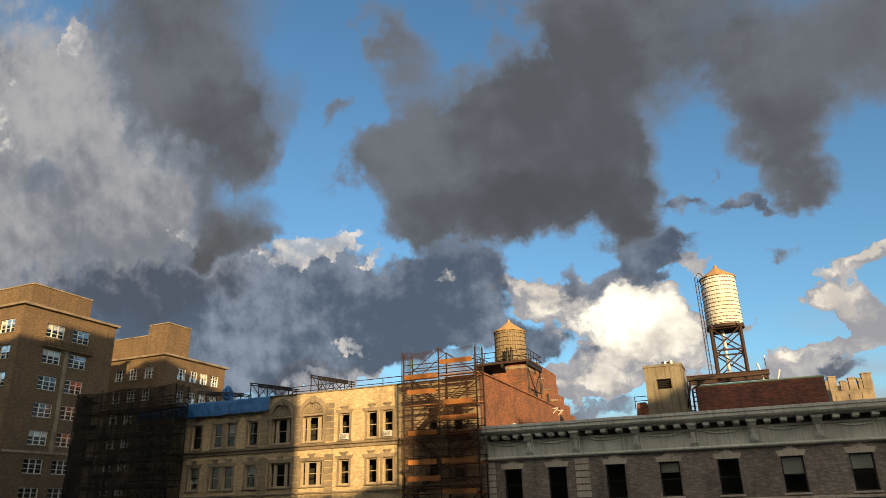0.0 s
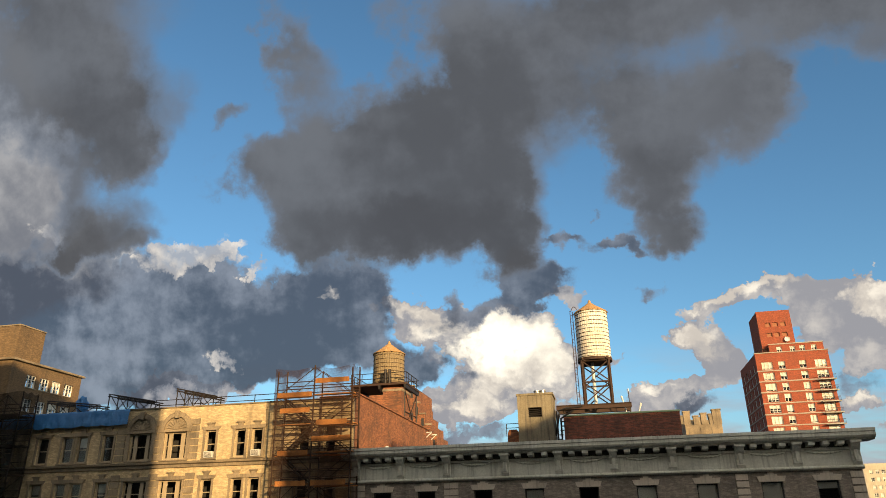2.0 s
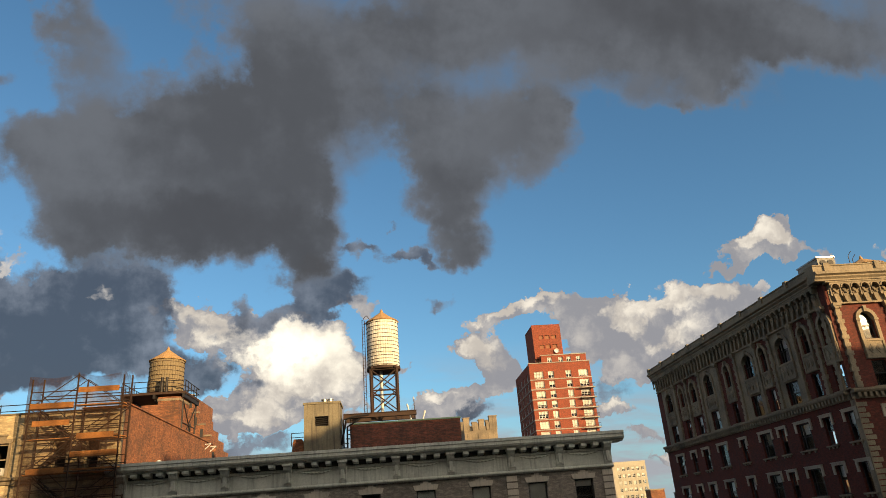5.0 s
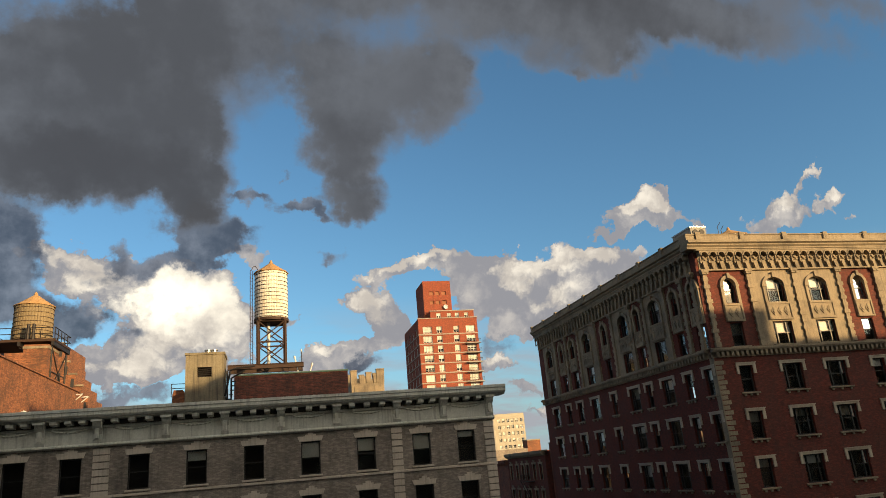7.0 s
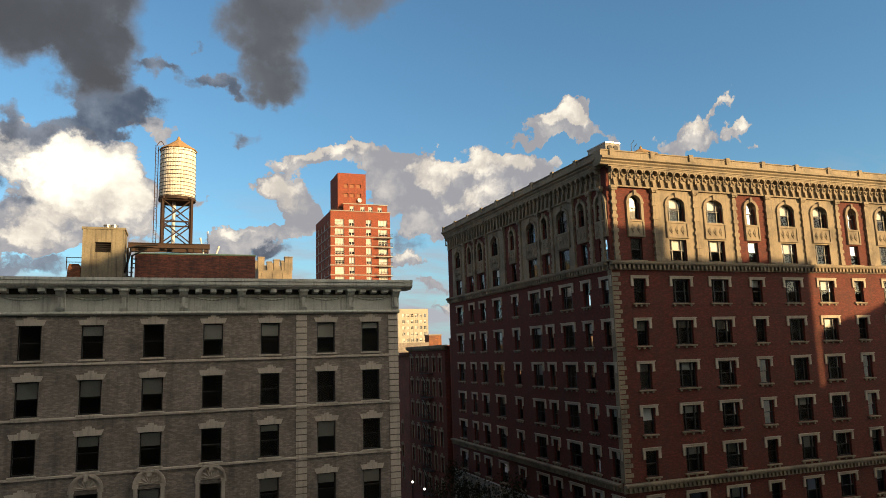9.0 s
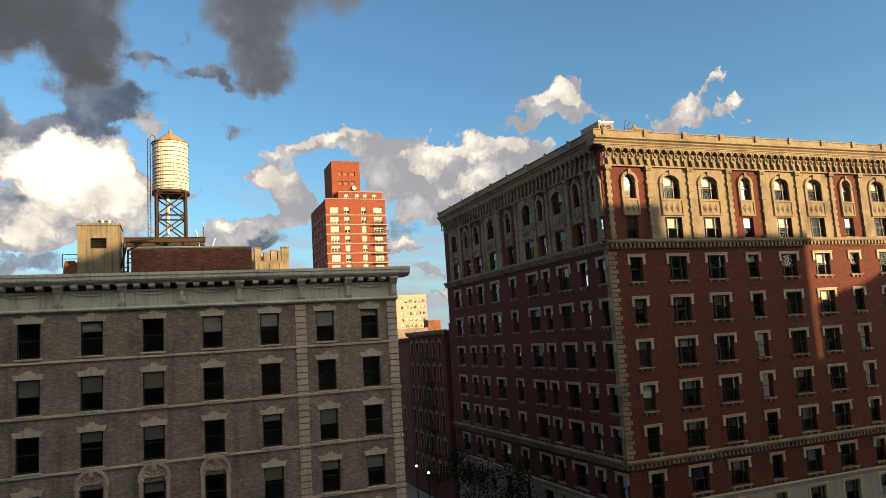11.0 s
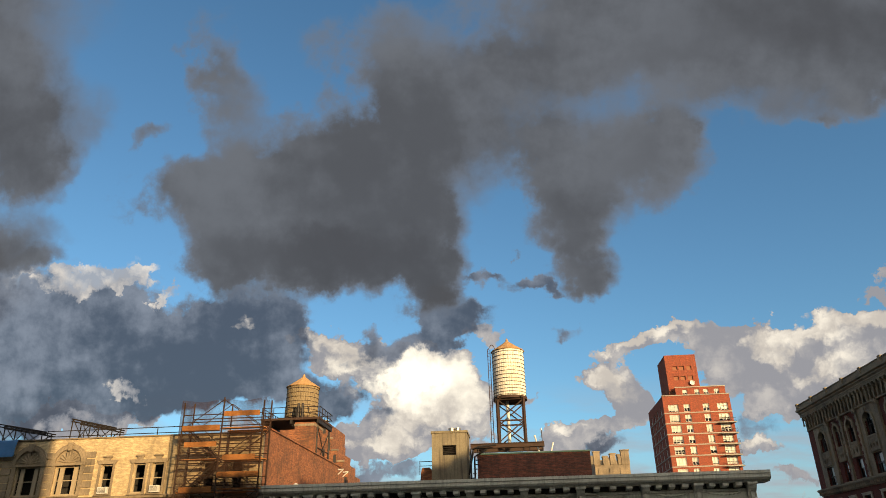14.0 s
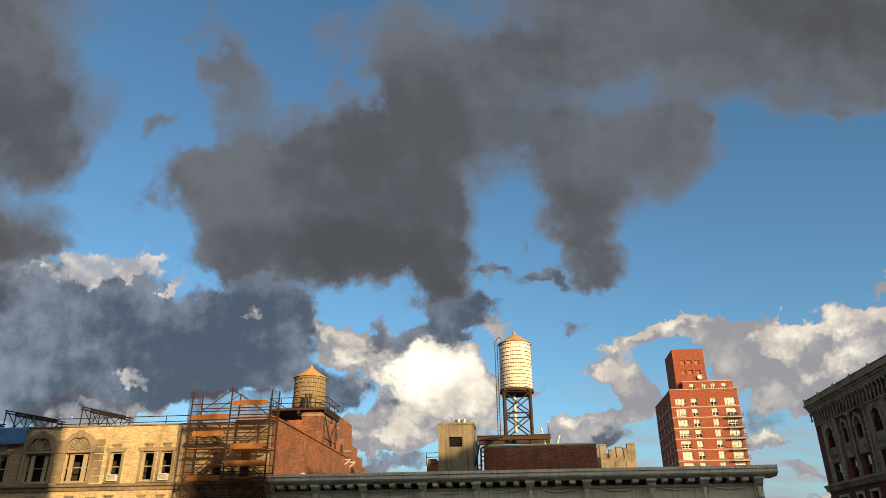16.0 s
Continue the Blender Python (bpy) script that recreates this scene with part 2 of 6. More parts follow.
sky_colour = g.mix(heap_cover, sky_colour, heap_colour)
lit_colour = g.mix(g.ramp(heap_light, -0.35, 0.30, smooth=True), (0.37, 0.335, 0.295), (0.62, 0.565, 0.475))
lit = g.math("MULTIPLY", glow.cover(0.34, 0.4, 0.40, ragged=0.15, heads=0.5), heap_cover)
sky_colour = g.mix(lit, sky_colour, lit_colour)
core = g.vec("LENGTH", g.mapped(bent, ((672 - 784) / 1231, (441 - 577) / 1231, 0), (0, 0, radians(-10)), (125 / 1231, 48 / 1231, 1), "TEXTURE"))
sky_colour = g.mix(g.math("MULTIPLY", g.ramp(core, 1.3, 0.1, smooth=True), lit), sky_colour, (0.95, 0.87, 0.70))
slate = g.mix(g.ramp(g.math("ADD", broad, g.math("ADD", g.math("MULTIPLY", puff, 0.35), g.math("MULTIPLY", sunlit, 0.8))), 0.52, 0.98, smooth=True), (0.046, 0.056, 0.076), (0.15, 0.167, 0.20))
slate = g.mix(g.ramp(sheet.thick, 0.9, 0.25, 0.0, 0.8, smooth=True), slate, (0.13, 0.155, 0.195))
sky_colour = g.mix(g.math("MULTIPLY", sheet.cover(0.28, 0.45, 0.42, ragged=0.22, heads=0.3), 0.95), sky_colour, slate)
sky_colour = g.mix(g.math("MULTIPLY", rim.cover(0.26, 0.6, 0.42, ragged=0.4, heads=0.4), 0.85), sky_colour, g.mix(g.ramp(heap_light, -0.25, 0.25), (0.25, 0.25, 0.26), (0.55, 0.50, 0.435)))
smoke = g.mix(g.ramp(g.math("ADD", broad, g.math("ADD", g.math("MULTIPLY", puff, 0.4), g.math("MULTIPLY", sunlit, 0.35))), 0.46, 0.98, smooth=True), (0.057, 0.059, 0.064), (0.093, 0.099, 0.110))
smoke = g.mix(g.ramp(gloom.thick, 0.0, 1.7, 0.0, 0.9, smooth=True), smoke, (0.046, 0.046, 0.049))
smoke = g.mix(g.ramp(dark.thick, 1.1, 0.3, smooth=True), smoke, (0.093, 0.107, 0.132))
margin = g.math("ADD", dark.thick, g.math("MULTIPLY", g.math("SUBTRACT", puff, 0.5), g.ramp(dark.thick, 0.0, 0.2)))
sky_colour = g.mix(g.ramp(margin, 0.05, 0.5, 0.0, 0.55, smooth=True), sky_colour, (0.098, 0.122, 0.16))
sky_colour = g.mix(g.math("MULTIPLY", dark.cover(0.38, 0.55, 0.50, ragged=0.16), 0.96), sky_colour, smoke)

# the sky behind, from which no cloud of the east is seen: thin bright cloud round the low sun
behind = g.vec("DOT_PRODUCT", way, ahead)
sunward = pose(0, 0, 0, 0, 0, SUN_TURN) @ pose(0, 0, 0, 90 - SUN_HIGH)
toward = g.vec("DOT_PRODUCT", way, sunward.col[2].to_3d())
cloud_west = g.mix(g.ramp(toward, -0.1, 0.95), (0.16, 0.165, 0.175), (1.0, 0.84, 0.62))
west = g.mix(g.ramp(g.noise(way, 2.5, 4.0), 0.38, 0.58), g.mix(1.0, blue, (1.3, 1.25, 1.15), "MULTIPLY"), cloud_west)
sky_colour = g.mix(g.ramp(behind, 0.36, 0.0), sky_colour, west)
back = g.node("ShaderNodeBackground", sky_colour, 1.0)
g.tree.links.new(back.outputs[0], g.node("ShaderNodeOutputWorld").inputs[0])

sun = new("sun", bpy.data.lights.new("sun", "SUN"))
sun.data.energy, sun.data.angle, sun.data.color = 5.0, radians(0.6), (1.0, 0.68, 0.325)
sun.matrix_world = pose(0, 0, 0, 0, 0, SUN_TURN) @ pose(0, 0, 0, 90 - SUN_HIGH)

# ---- materials ----


def material(name, base, rough=0.85, metal=0.0, wear=0.25, scale=1.0, bump=0.3, stain=(0.05, 0.045, 0.04), streak=0.0, spread=0.0):
    """A weathered surface: broad stains, fine grain, streaks that run down, relief. scale: blotches per metre."""
    m = bpy.data.materials.new(name)
    m.use_nodes = True
    g = Graph(m.node_tree)
    at = g.node("ShaderNodeNewGeometry").outputs["Position"]
    blotch, speck = g.noise(at, 0.35 * scale, 4.0), g.noise(at, 6.0 * scale, 4.0)
    c = g.mix(g.ramp(speck, 0.3, 0.7, 0.0, wear), base, tuple(v * 0.55 for v in base))
    c = g.mix(g.ramp(blotch, 0.45, 0.75, 0.0, wear), c, stain)
    if streak:
        drip = g.noise(g.mapped(at, size=(2.2, 2.2, 0.12)), 1.6 * scale, 3.0)
        c = g.mix(g.ramp(drip, 0.5, 0.72, 0.0, streak), c, stain)
    if spread:
        chance = g.node("ShaderNodeObjectInfo").outputs["Random"]
        c = g.mix(g.ramp(chance, 0, 1, 0, spread), c, tuple(v * 0.4 for v in base))
    b = g.node("ShaderNodeBump")
    g.put(b.inputs["Height"], speck)
    b.inputs["Strength"].default_value, b.inputs["Distance"].default_value = bump, 0.03
    p = g.node("ShaderNodeBsdfPrincipled", c)
    p.inputs["Metallic"].default_value, p.inputs["Roughness"].default_value = metal, rough
    g.put(p.inputs["Normal"], b.outputs[0])
    g.tree.links.new(p.outputs[0], g.node("ShaderNodeOutputMaterial").inputs[0])
    return m


def brickwork(name, one, two, mortar, stain=(0.03, 0.028, 0.025), dirt=0.45, size=1.0):
    """Running bond in courses of 7 cm, on upright walls that face any way."""
    m = bpy.data.materials.new(name)
    m.use_nodes = True
    g = Graph(m.node_tree)
    geo = g.node("ShaderNodeNewGeometry")
    at = geo.outputs["Position"]
    x, y, z = g.split(at)
    flat = g.join(g.math("ADD", x, y), z)
    bk = g.tree.nodes.new("ShaderNodeTexBrick")
    g.put(bk.inputs["Vector"], flat)
    for key, value in (("Color1", (*one, 1)), ("Color2", (*two, 1)), ("Mortar", (*mortar, 1)), ("Scale", 1.0), ("Mortar Size", 0.008 * size), ("Mortar Smooth", 0.3), ("Bias", -0.1), ("Brick Width", 0.22 * size), ("Row Height", 0.075 * size)):
        bk.inputs[key].default_value = value
    speck = g.noise(at, 5.0, 4.0)
    patch = g.noise(at, 0.5, 5.0)
    drip = g.noise(g.mapped(at, size=(1.8, 1.8, 0.16)), 1.2, 4.0)
    band = g.noise(g.mapped(at, size=(2.2, 2.2, 7)), 1.3, 2.0)
    c = g.mix(g.ramp(speck, 0.35, 0.7, 0, 0.4), bk.outputs[0], tuple(v * 0.5 for v in two))
    c = g.mix(g.ramp(band, 0.5, 0.62, 0, 0.42), c, tuple(min(1, v * 1.5) for v in one))
    c = g.mix(g.ramp(patch, 0.42, 0.72, 0, dirt), c, stain)
    c = g.mix(g.ramp(drip, 0.52, 0.75, 0, dirt), c, stain)
    b = g.node("ShaderNodeBump")
    g.put(b.inputs["Height"], g.math("ADD", g.math("MULTIPLY", bk.outputs[1], -0.6), speck))
    b.inputs["Strength"].default_value, b.inputs["Distance"].default_value = 0.5, 0.02
    p = g.node("ShaderNodeBsdfPrincipled", c)
    p.inputs["Roughness"].default_value = 0.9
    g.put(p.inputs["Normal"], b.outputs[0])
    g.tree.links.new(p.outputs[0], g.node("ShaderNodeOutputMaterial").inputs[0])
    return m


def window_glass(name, tint, gloss):
    m = bpy.data.materials.new(name)
    m.use_nodes = True
    g = Graph(m.node_tree)
    at = g.node("ShaderNodeNewGeometry").outputs["Position"]
    b = g.node("ShaderNodeBump")
    g.put(b.inputs["Height"], g.noise(at, 0.9, 2.0))
    b.inputs["Strength"].default_value, b.inputs["Distance"].default_value = 0.25, 0.02
    shine = g.node("ShaderNodeBsdfGlossy", (0.95, 0.96, 1.0), 0.03)
    g.put(shine.inputs["Normal"], b.outputs[0])
    clear = g.node("ShaderNodeBsdfTransparent", tint)
    fac = g.math("MULTIPLY", g.node("ShaderNodeFresnel", 1.5).outputs[0], gloss, True)
    n = g.node("ShaderNodeMixShader", fac, clear.outputs[0], shine.outputs[0])
    g.tree.links.new(n.outputs[0], g.node("ShaderNodeOutputMaterial").inputs[0])
    return m


def netting(name, colour, opening):
    """Debris net: a fine weave, thinner and thicker in folds, partly see-through."""
    m = bpy.data.materials.new(name)
    m.use_nodes = True
    g = Graph(m.node_tree)
    at = g.node("ShaderNodeNewGeometry").outputs["Position"]
    fold = g.noise(g.mapped(at, size=(1, 1, 0.35)), 1.1, 4.0)
    weave = g.noise(at, 22.0, 2.0)
    hole = g.math("ADD", g.ramp(fold, 0.35, 0.7, opening - 0.18, opening + 0.18), g.ramp(weave, 0.3, 0.7, -0.15, 0.15), True)
    n = g.node("ShaderNodeMixShader", hole, g.node("ShaderNodeBsdfDiffuse", colour).outputs[0], g.node("ShaderNodeBsdfTransparent").outputs[0])
    g.tree.links.new(n.outputs[0], g.node("ShaderNodeOutputMaterial").inputs[0])
    return m


GRAY_BRICK = brickwork("tan_grey_brick", (0.315, 0.265, 0.22), (0.225, 0.188, 0.155), (0.19, 0.165, 0.145))
RED_BRICK = brickwork("deep_red_brick", (0.14, 0.027, 0.016), (0.092, 0.020, 0.013), (0.065, 0.027, 0.019), dirt=0.3)
SIDE_BRICK = brickwork("party_wall_brick", (0.33, 0.125, 0.052), (0.14, 0.05, 0.027), (0.17, 0.095, 0.06), dirt=0.5, size=1.7)
ROOF_BRICK = brickwork("rooftop_brick", (0.27, 0.085, 0.05), (0.12, 0.045, 0.032), (0.12, 0.075, 0.06), dirt=0.5, size=1.6)
BEIGE_BRICK = brickwork("cream_brick", (0.58, 0.455, 0.27), (0.48, 0.37, 0.215), (0.38, 0.30, 0.20), dirt=0.3)
TAN_BRICK = brickwork("buff_brick", (0.175, 0.115, 0.059), (0.125, 0.081, 0.042), (0.13, 0.09, 0.056), dirt=0.3, size=1.5)
TOWER_BRICK = brickwork("orange_red_brick", (0.28, 0.065, 0.03), (0.22, 0.05, 0.026), (0.17, 0.07, 0.045), dirt=0.15)
STONE = material("cream_stone", (0.325, 0.258, 0.172), wear=0.7, scale=1.7, streak=0.35, bump=0.7)
GRAY_STONE = material("weathered_grey_stone", (0.58, 0.50, 0.41), wear=0.35, scale=1.5, streak=0.35)
HOOD_STONE = material("washed_cream_stone", (0.50, 0.42, 0.32), wear=0.35, scale=1.7, streak=0.3)
# dark brown that puts the shade under the cornice into the colour
CORNICE_SHADE = material("modillion_shade", (0.10, 0.09, 0.075), wear=0.4, scale=2)
CORNICE = material("flaking_grey_green_paint", (0.66, 0.65, 0.57), wear=0.4, scale=1.6, streak=0.4, stain=(0.09, 0.085, 0.07))
PALE_STONE = material("pale_limestone", (0.36, 0.335, 0.29), wear=0.25, streak=0.3)
CONCRETE = material("stained_concrete", (0.25, 0.215, 0.145), wear=0.6, scale=1.3, streak=0.95, stain=(0.06, 0.05, 0.04))
FAR_WALL = material("pale_far_wall", (0.40, 0.36, 0.28), wear=0.2, streak=0.2)
ROOFING = material("tar_roof", (0.06, 0.058, 0.055), wear=0.3)
ASPHALT = material("asphalt", (0.05, 0.05, 0.052), wear=0.3)
PAVING = material("pavement_concrete", (0.26, 0.25, 0.235), wear=0.3)
IRON = material("black_iron", (0.025, 0.023, 0.022), rough=0.6, metal=0.4, wear=0.2, stain=(0.08, 0.03, 0.015))
RUST = material("rusty_steel", (0.055, 0.032, 0.022), rough=0.75, metal=0.3, wear=0.4, stain=(0.09, 0.035, 0.018))
TANK_PAINT = material("flaking_white_tank_paint", (0.82, 0.78, 0.68), wear=0.35, scale=1.4, streak=0.35, stain=(0.25, 0.2, 0.14), bump=0.4)
TANK_WOOD = material("weathered_cedar", (0.33, 0.25, 0.14), wear=0.35, streak=0.5, stain=(0.16, 0.12, 0.07), spread=0.5)
CONE_ROOF = material("tan_plywood_roof", (0.46, 0.27, 0.11), wear=0.3, scale=2)
PLANK = material("orange_scaffold_plank", (0.72, 0.29, 0.075), wear=0.3, scale=2, spread=0.45)
FRAME_DARK = material("dark_window_paint", (0.03, 0.028, 0.026), rough=0.5, wear=0.2)
FRAME_WHITE = material("white_window_paint", (0.70, 0.68, 0.62), rough=0.5, wear=0.15)
FRAME_TAN = material("tan_window_paint", (0.38, 0.31, 0.21), rough=0.55, wear=0.2)
BLIND = material("off_white_roller_blind", (0.80, 0.78, 0.72), wear=0.1, spread=0.45)
CURTAIN = material("muted_curtain_cloth", (0.32, 0.28, 0.22), wear=0.3, spread=0.6)
# near-black colour stands in for the shade indoors and behind the louvre
INNER_SHADE = material("near_black_inner_shade", (0.03, 0.027, 0.025), wear=0.2)
TARP = material("blue_tarpaulin", (0.025, 0.14, 0.36), rough=0.5, wear=0.25, stain=(0.01, 0.04, 0.14), bump=0.8)
COPPER = material("green_copper_edge", (0.16, 0.26, 0.20), wear=0.3)
WHITE_METAL = material("dull_white_metal", (0.62, 0.62, 0.60), rough=0.5, wear=0.2)
GALVANISED = material("galvanised_steel", (0.42, 0.43, 0.43), rough=0.4, metal=0.8, wear=0.2)
GLASS = window_glass("window_glass", (0.88, 0.9, 0.9), 1.0)
BLACK_NET = netting("black_debris_net", (0.02, 0.019, 0.018), 0.32)
RED_NET = netting("orange_debris_net", (0.05, 0.03, 0.023), 0.62)
LAMP_GLOW = bpy.data.materials.new("lamp_glow")
LAMP_GLOW.use_nodes = True
LAMP_GLOW.node_tree.nodes["Principled BSDF"].inputs["Emission Color"].default_value = (1, 0.95, 0.85, 1)
LAMP_GLOW.node_tree.nodes["Principled BSDF"].inputs["Emission Strength"].default_value = 2.5

# ---- mesh helpers ----


def box(bm, x0, x1, y0, y1, z0, z1):
    """An axis-aligned block."""
    v = [bm.verts.new((x, y, z)) for z in (z0, z1) for x, y in ((x0, y0), (x1, y0), (x1, y1), (x0, y1))]
    for f in ((3, 2, 1, 0), (4, 5, 6, 7), (0, 1, 5, 4), (1, 2, 6, 5), (2, 3, 7, 6), (3, 0, 4, 7)):
        bm.faces.new([v[i] for i in f])
    return v


def prism(bm, outline, y0, y1):
    """An outline of (x, z), given anticlockwise as seen from -y, drawn from y0 back to y1."""
    a = [bm.verts.new((x, y0, z)) for x, z in outline]
    b = [bm.verts.new((x, y1, z)) for x, z in outline]
    bm.faces.new(a)
    bm.faces.new(b[::-1])
    for i in range(len(a)):
        j = (i + 1) % len(a)
        bm.faces.new((a[j], a[i], b[i], b[j]))


def run(bm, outline, x0, x1):
    """A moulding: an outline of (y, z) drawn along x."""
    a = [bm.verts.new((x0, y, z)) for y, z in outline]
    b = [bm.verts.new((x1, y, z)) for y, z in outline]
    bm.faces.new(a)
    bm.faces.new(b[::-1])
    for i in range(len(a)):
        j = (i + 1) % len(a)
        bm.faces.new((a[j], a[i], b[i], b[j]))


def bar(bm, p, q, r=0.04, sides=6):
    """A round bar from p to q."""
    p, q = Vector(p), Vector(q)
    turn = (q - p).to_track_quat("Z", "Y").to_matrix()
    rings = []
    for c in (p, q):
        rings.append([bm.verts.new(c + turn @ Vector((r * math.cos(i * math.tau / sides), r * math.sin(i * math.tau / sides), 0))) for i in range(sides)])
    for i in range(sides):
        j = (i + 1) % sides
        bm.faces.new((rings[0][i], rings[0][j], rings[1][j], rings[1][i]))
    bm.faces.new(rings[0][::-1])
    bm.faces.new(rings[1])


def tube(bm, points, r, sides=6):
    """One bent bar through points."""
    points = [Vector(p) for p in points]
    rings = []
    for i, c in enumerate(points):
        a, b = points[max(i - 1, 0)], points[min(i + 1, len(points) - 1)]
        turn = (b - a).to_track_quat("Z", "Y").to_matrix()
        rings.append([bm.verts.new(c + turn @ Vector((r * math.cos(k * math.tau / sides), r * math.sin(k * math.tau / sides), 0))) for k in range(sides)])
    for p, q in zip(rings, rings[1:]):
        for k in range(sides):
            j = (k + 1) % sides
            bm.faces.new((p[k], p[j], q[j], q[k]))
    bm.faces.new(rings[0][::-1])
    bm.faces.new(rings[-1])


def lathe(bm, profile, sides=32, cap=True):
    """A body turned round z from a profile of (radius, z), from below upwards."""
    rings = [[bm.verts.new((r * math.cos(i * math.tau / sides), r * math.sin(i * math.tau / sides), z)) for i in range(sides)] for r, z in profile]
    for a, b in zip(rings, rings[1:]):
        for i in range(sides):
            j = (i + 1) % sides
            bm.faces.new((a[i], a[j], b[j], b[i]))
    if cap:
        bm.faces.new(rings[0][::-1])
        bm.faces.new(rings[-1])


def mesh_of(name, bm, mat):
    bmesh.ops.recalc_face_normals(bm, faces=bm.faces)
    me = bpy.data.meshes.new(name)
    bm.to_mesh(me)
    bm.free()
    me.materials.append(mat)
    return me


def part(name, bm, mat, parent=None, label="", at=None):
    """One mesh object, under a thing or under a part, at a pose within it."""
    ob = new(name, mesh_of(name, bm, mat) if isinstance(bm, bmesh.types.BMesh) else bm)
    ob.parent = parent
    if at is not None:
        ob.matrix_basis = at
    return tagged(ob, label)


def thing(name, at, label, category, group="", kind=""):
    ob = new(name)
    ob.matrix_basis = at
    return tagged(ob, label, category, group, kind)


def block(name, mat, parent, x0, x1, y0, y1, z0, z1, label=""):
    bm = bmesh.new()
    box(bm, x0, x1, y0, y1, z0, z1)
    return part(name, bm, mat, parent, label)


def pierced(bm, x0, x1, z0, z1, holes, deep=0.32):
    """A wall face in the plane y = 0 that looks to -y, with holes (xa, xb, za, zb) that go back as reveals."""
    xs = sorted({x0, x1, *(round(v, 4) for h in holes for v in h[:2])})
    zs = sorted({z0, z1, *(round(v, 4) for h in holes for v in h[2:])})
    made = {}

    def v(x, z, y=0.0):
        if (x, y, z) not in made:
            made[(x, y, z)] = bm.verts.new((x, y, z))
        return made[(x, y, z)]

    for xa, xb in zip(xs, xs[1:]):
        for za, zb in zip(zs, zs[1:]):
            cx, cz = (xa + xb) / 2, (za + zb) / 2
            if not any(h[0] < cx < h[1] and h[2] < cz < h[3] for h in holes):
                bm.faces.new((v(xa, za), v(xb, za), v(xb, zb), v(xa, zb)))
    for xa, xb, za, zb in holes:
        ring = [(xa, za), (xb, za), (xb, zb), (xa, zb)]
        for (a, b), (c, d) in zip(ring, ring[1:] + ring[:1]):
            bm.faces.new([bm.verts.new(p) for p in ((a, 0, b), (a, deep, b), (c, deep, d), (c, 0, d))])

# ---- the large structure ----
bm = bmesh.new()
bm.faces.new([bm.verts.new(p) for p in ((-4000, -4000, 0), (4000, -4000, 0), (4000, 4000, 0), (-4000, 4000, 0))])
tagged(part("ground", bm, ASPHALT), "dark asphalt streets and ground of the city", "ground", kind="structure")
for name, x0, x1, y0, y1 in (("pavement_1", -54, 18.5, 43.5, 130), ("pavement_2", 29.5, 110, 43.5, 130), ("pavement_3", -130, -64, 43.5, 130), ("pavement_4", -130, 150, -30, 3.8)):
    bm = bmesh.new()
    box(bm, x0, x1, y0, y1, 0.0, 0.15)
    tagged(part(name, bm, PAVING), "grey concrete pavement with a raised kerb", "pavement", kind="structure")

LINE = 48.0  # the building line over the avenue
MESHES = {}


def shared(key, make, mat):
    """The mesh under that key, made once."""
    if key not in MESHES:
        bm = bmesh.new()
        make(bm)
        MESHES[key] = mesh_of(key[0], bm, mat)
    return MESHES[key]


def arch_points(x, z, r, n=12):
    """A half circle from its right foot over the crown to its left foot."""
    return [(x + r * math.cos(i * math.pi / n), z + r * math.sin(i * math.pi / n)) for i in range(n + 1)]


def glazing(parent, w, h, mat, style, blind=0.0, back=0.16, cloth=False):
    """Panes and a blind or curtain, in a window whose lower left corner is at its origin."""
    if style == "triple":
        bays = [(0.0, 0.23 * w), (0.23 * w, 0.77 * w), (0.77 * w, w)]
    elif style == "casement":
        bays = [(0.0, w / 3), (w / 3, 2 * w / 3), (2 * w / 3, w)]
    elif style == "pair":
        bays = [(0.0, w / 2), (w / 2, w)]
    else:
        bays = [(0.0, w)]
    e = 0.06

    def sheet(bm, x0, x1, z0, z1, y):
        bm.faces.new([bm.verts.new(p) for p in ((x0, y, z0), (x1, y, z0), (x1, y, z1), (x0, y, z1))])

    for k, (a, b) in enumerate(bays):
        for i, (z0, z1, y) in enumerate(((e, h / 2, back + 0.07), (h / 2, h - e, back + 0.03))):
            me = shared(("pane", style, w, h, k, i, back), lambda bm: sheet(bm, a + e, b - e, z0, z1, y), GLASS)
            part("pane", me, None, parent).visible_shadow = False
    if blind > 0:
        drop = round(blind, 1)
        def hang(bm):
            n = 7
            for i in range(n):
                xa, xb = w * i / n, w * (i + 1) / n
                if cloth:
                    bm.faces.new([bm.verts.new(p) for p in ((xa, back + 0.2 + 0.05 * (i % 2), h * (1 - drop)), (xb, back + 0.2 + 0.05 * ((i + 1) % 2), h * (1 - drop)), (xb, back + 0.2 + 0.05 * ((i + 1) % 2), h), (xa, back + 0.2 + 0.05 * (i % 2), h))])
            if not cloth:
                box(bm, 0.04, w - 0.04, back + 0.14, back + 0.15, h * (1 - drop), h - 0.02)
                box(bm, 0.04, w - 0.04, back + 0.13, back + 0.17, h * (1 - drop) - 0.03, h * (1 - drop))
        name = "curtain" if cloth else "blind"
        part(name, shared((name, w, h, drop, back), hang, CURTAIN if cloth else BLIND), None, parent)


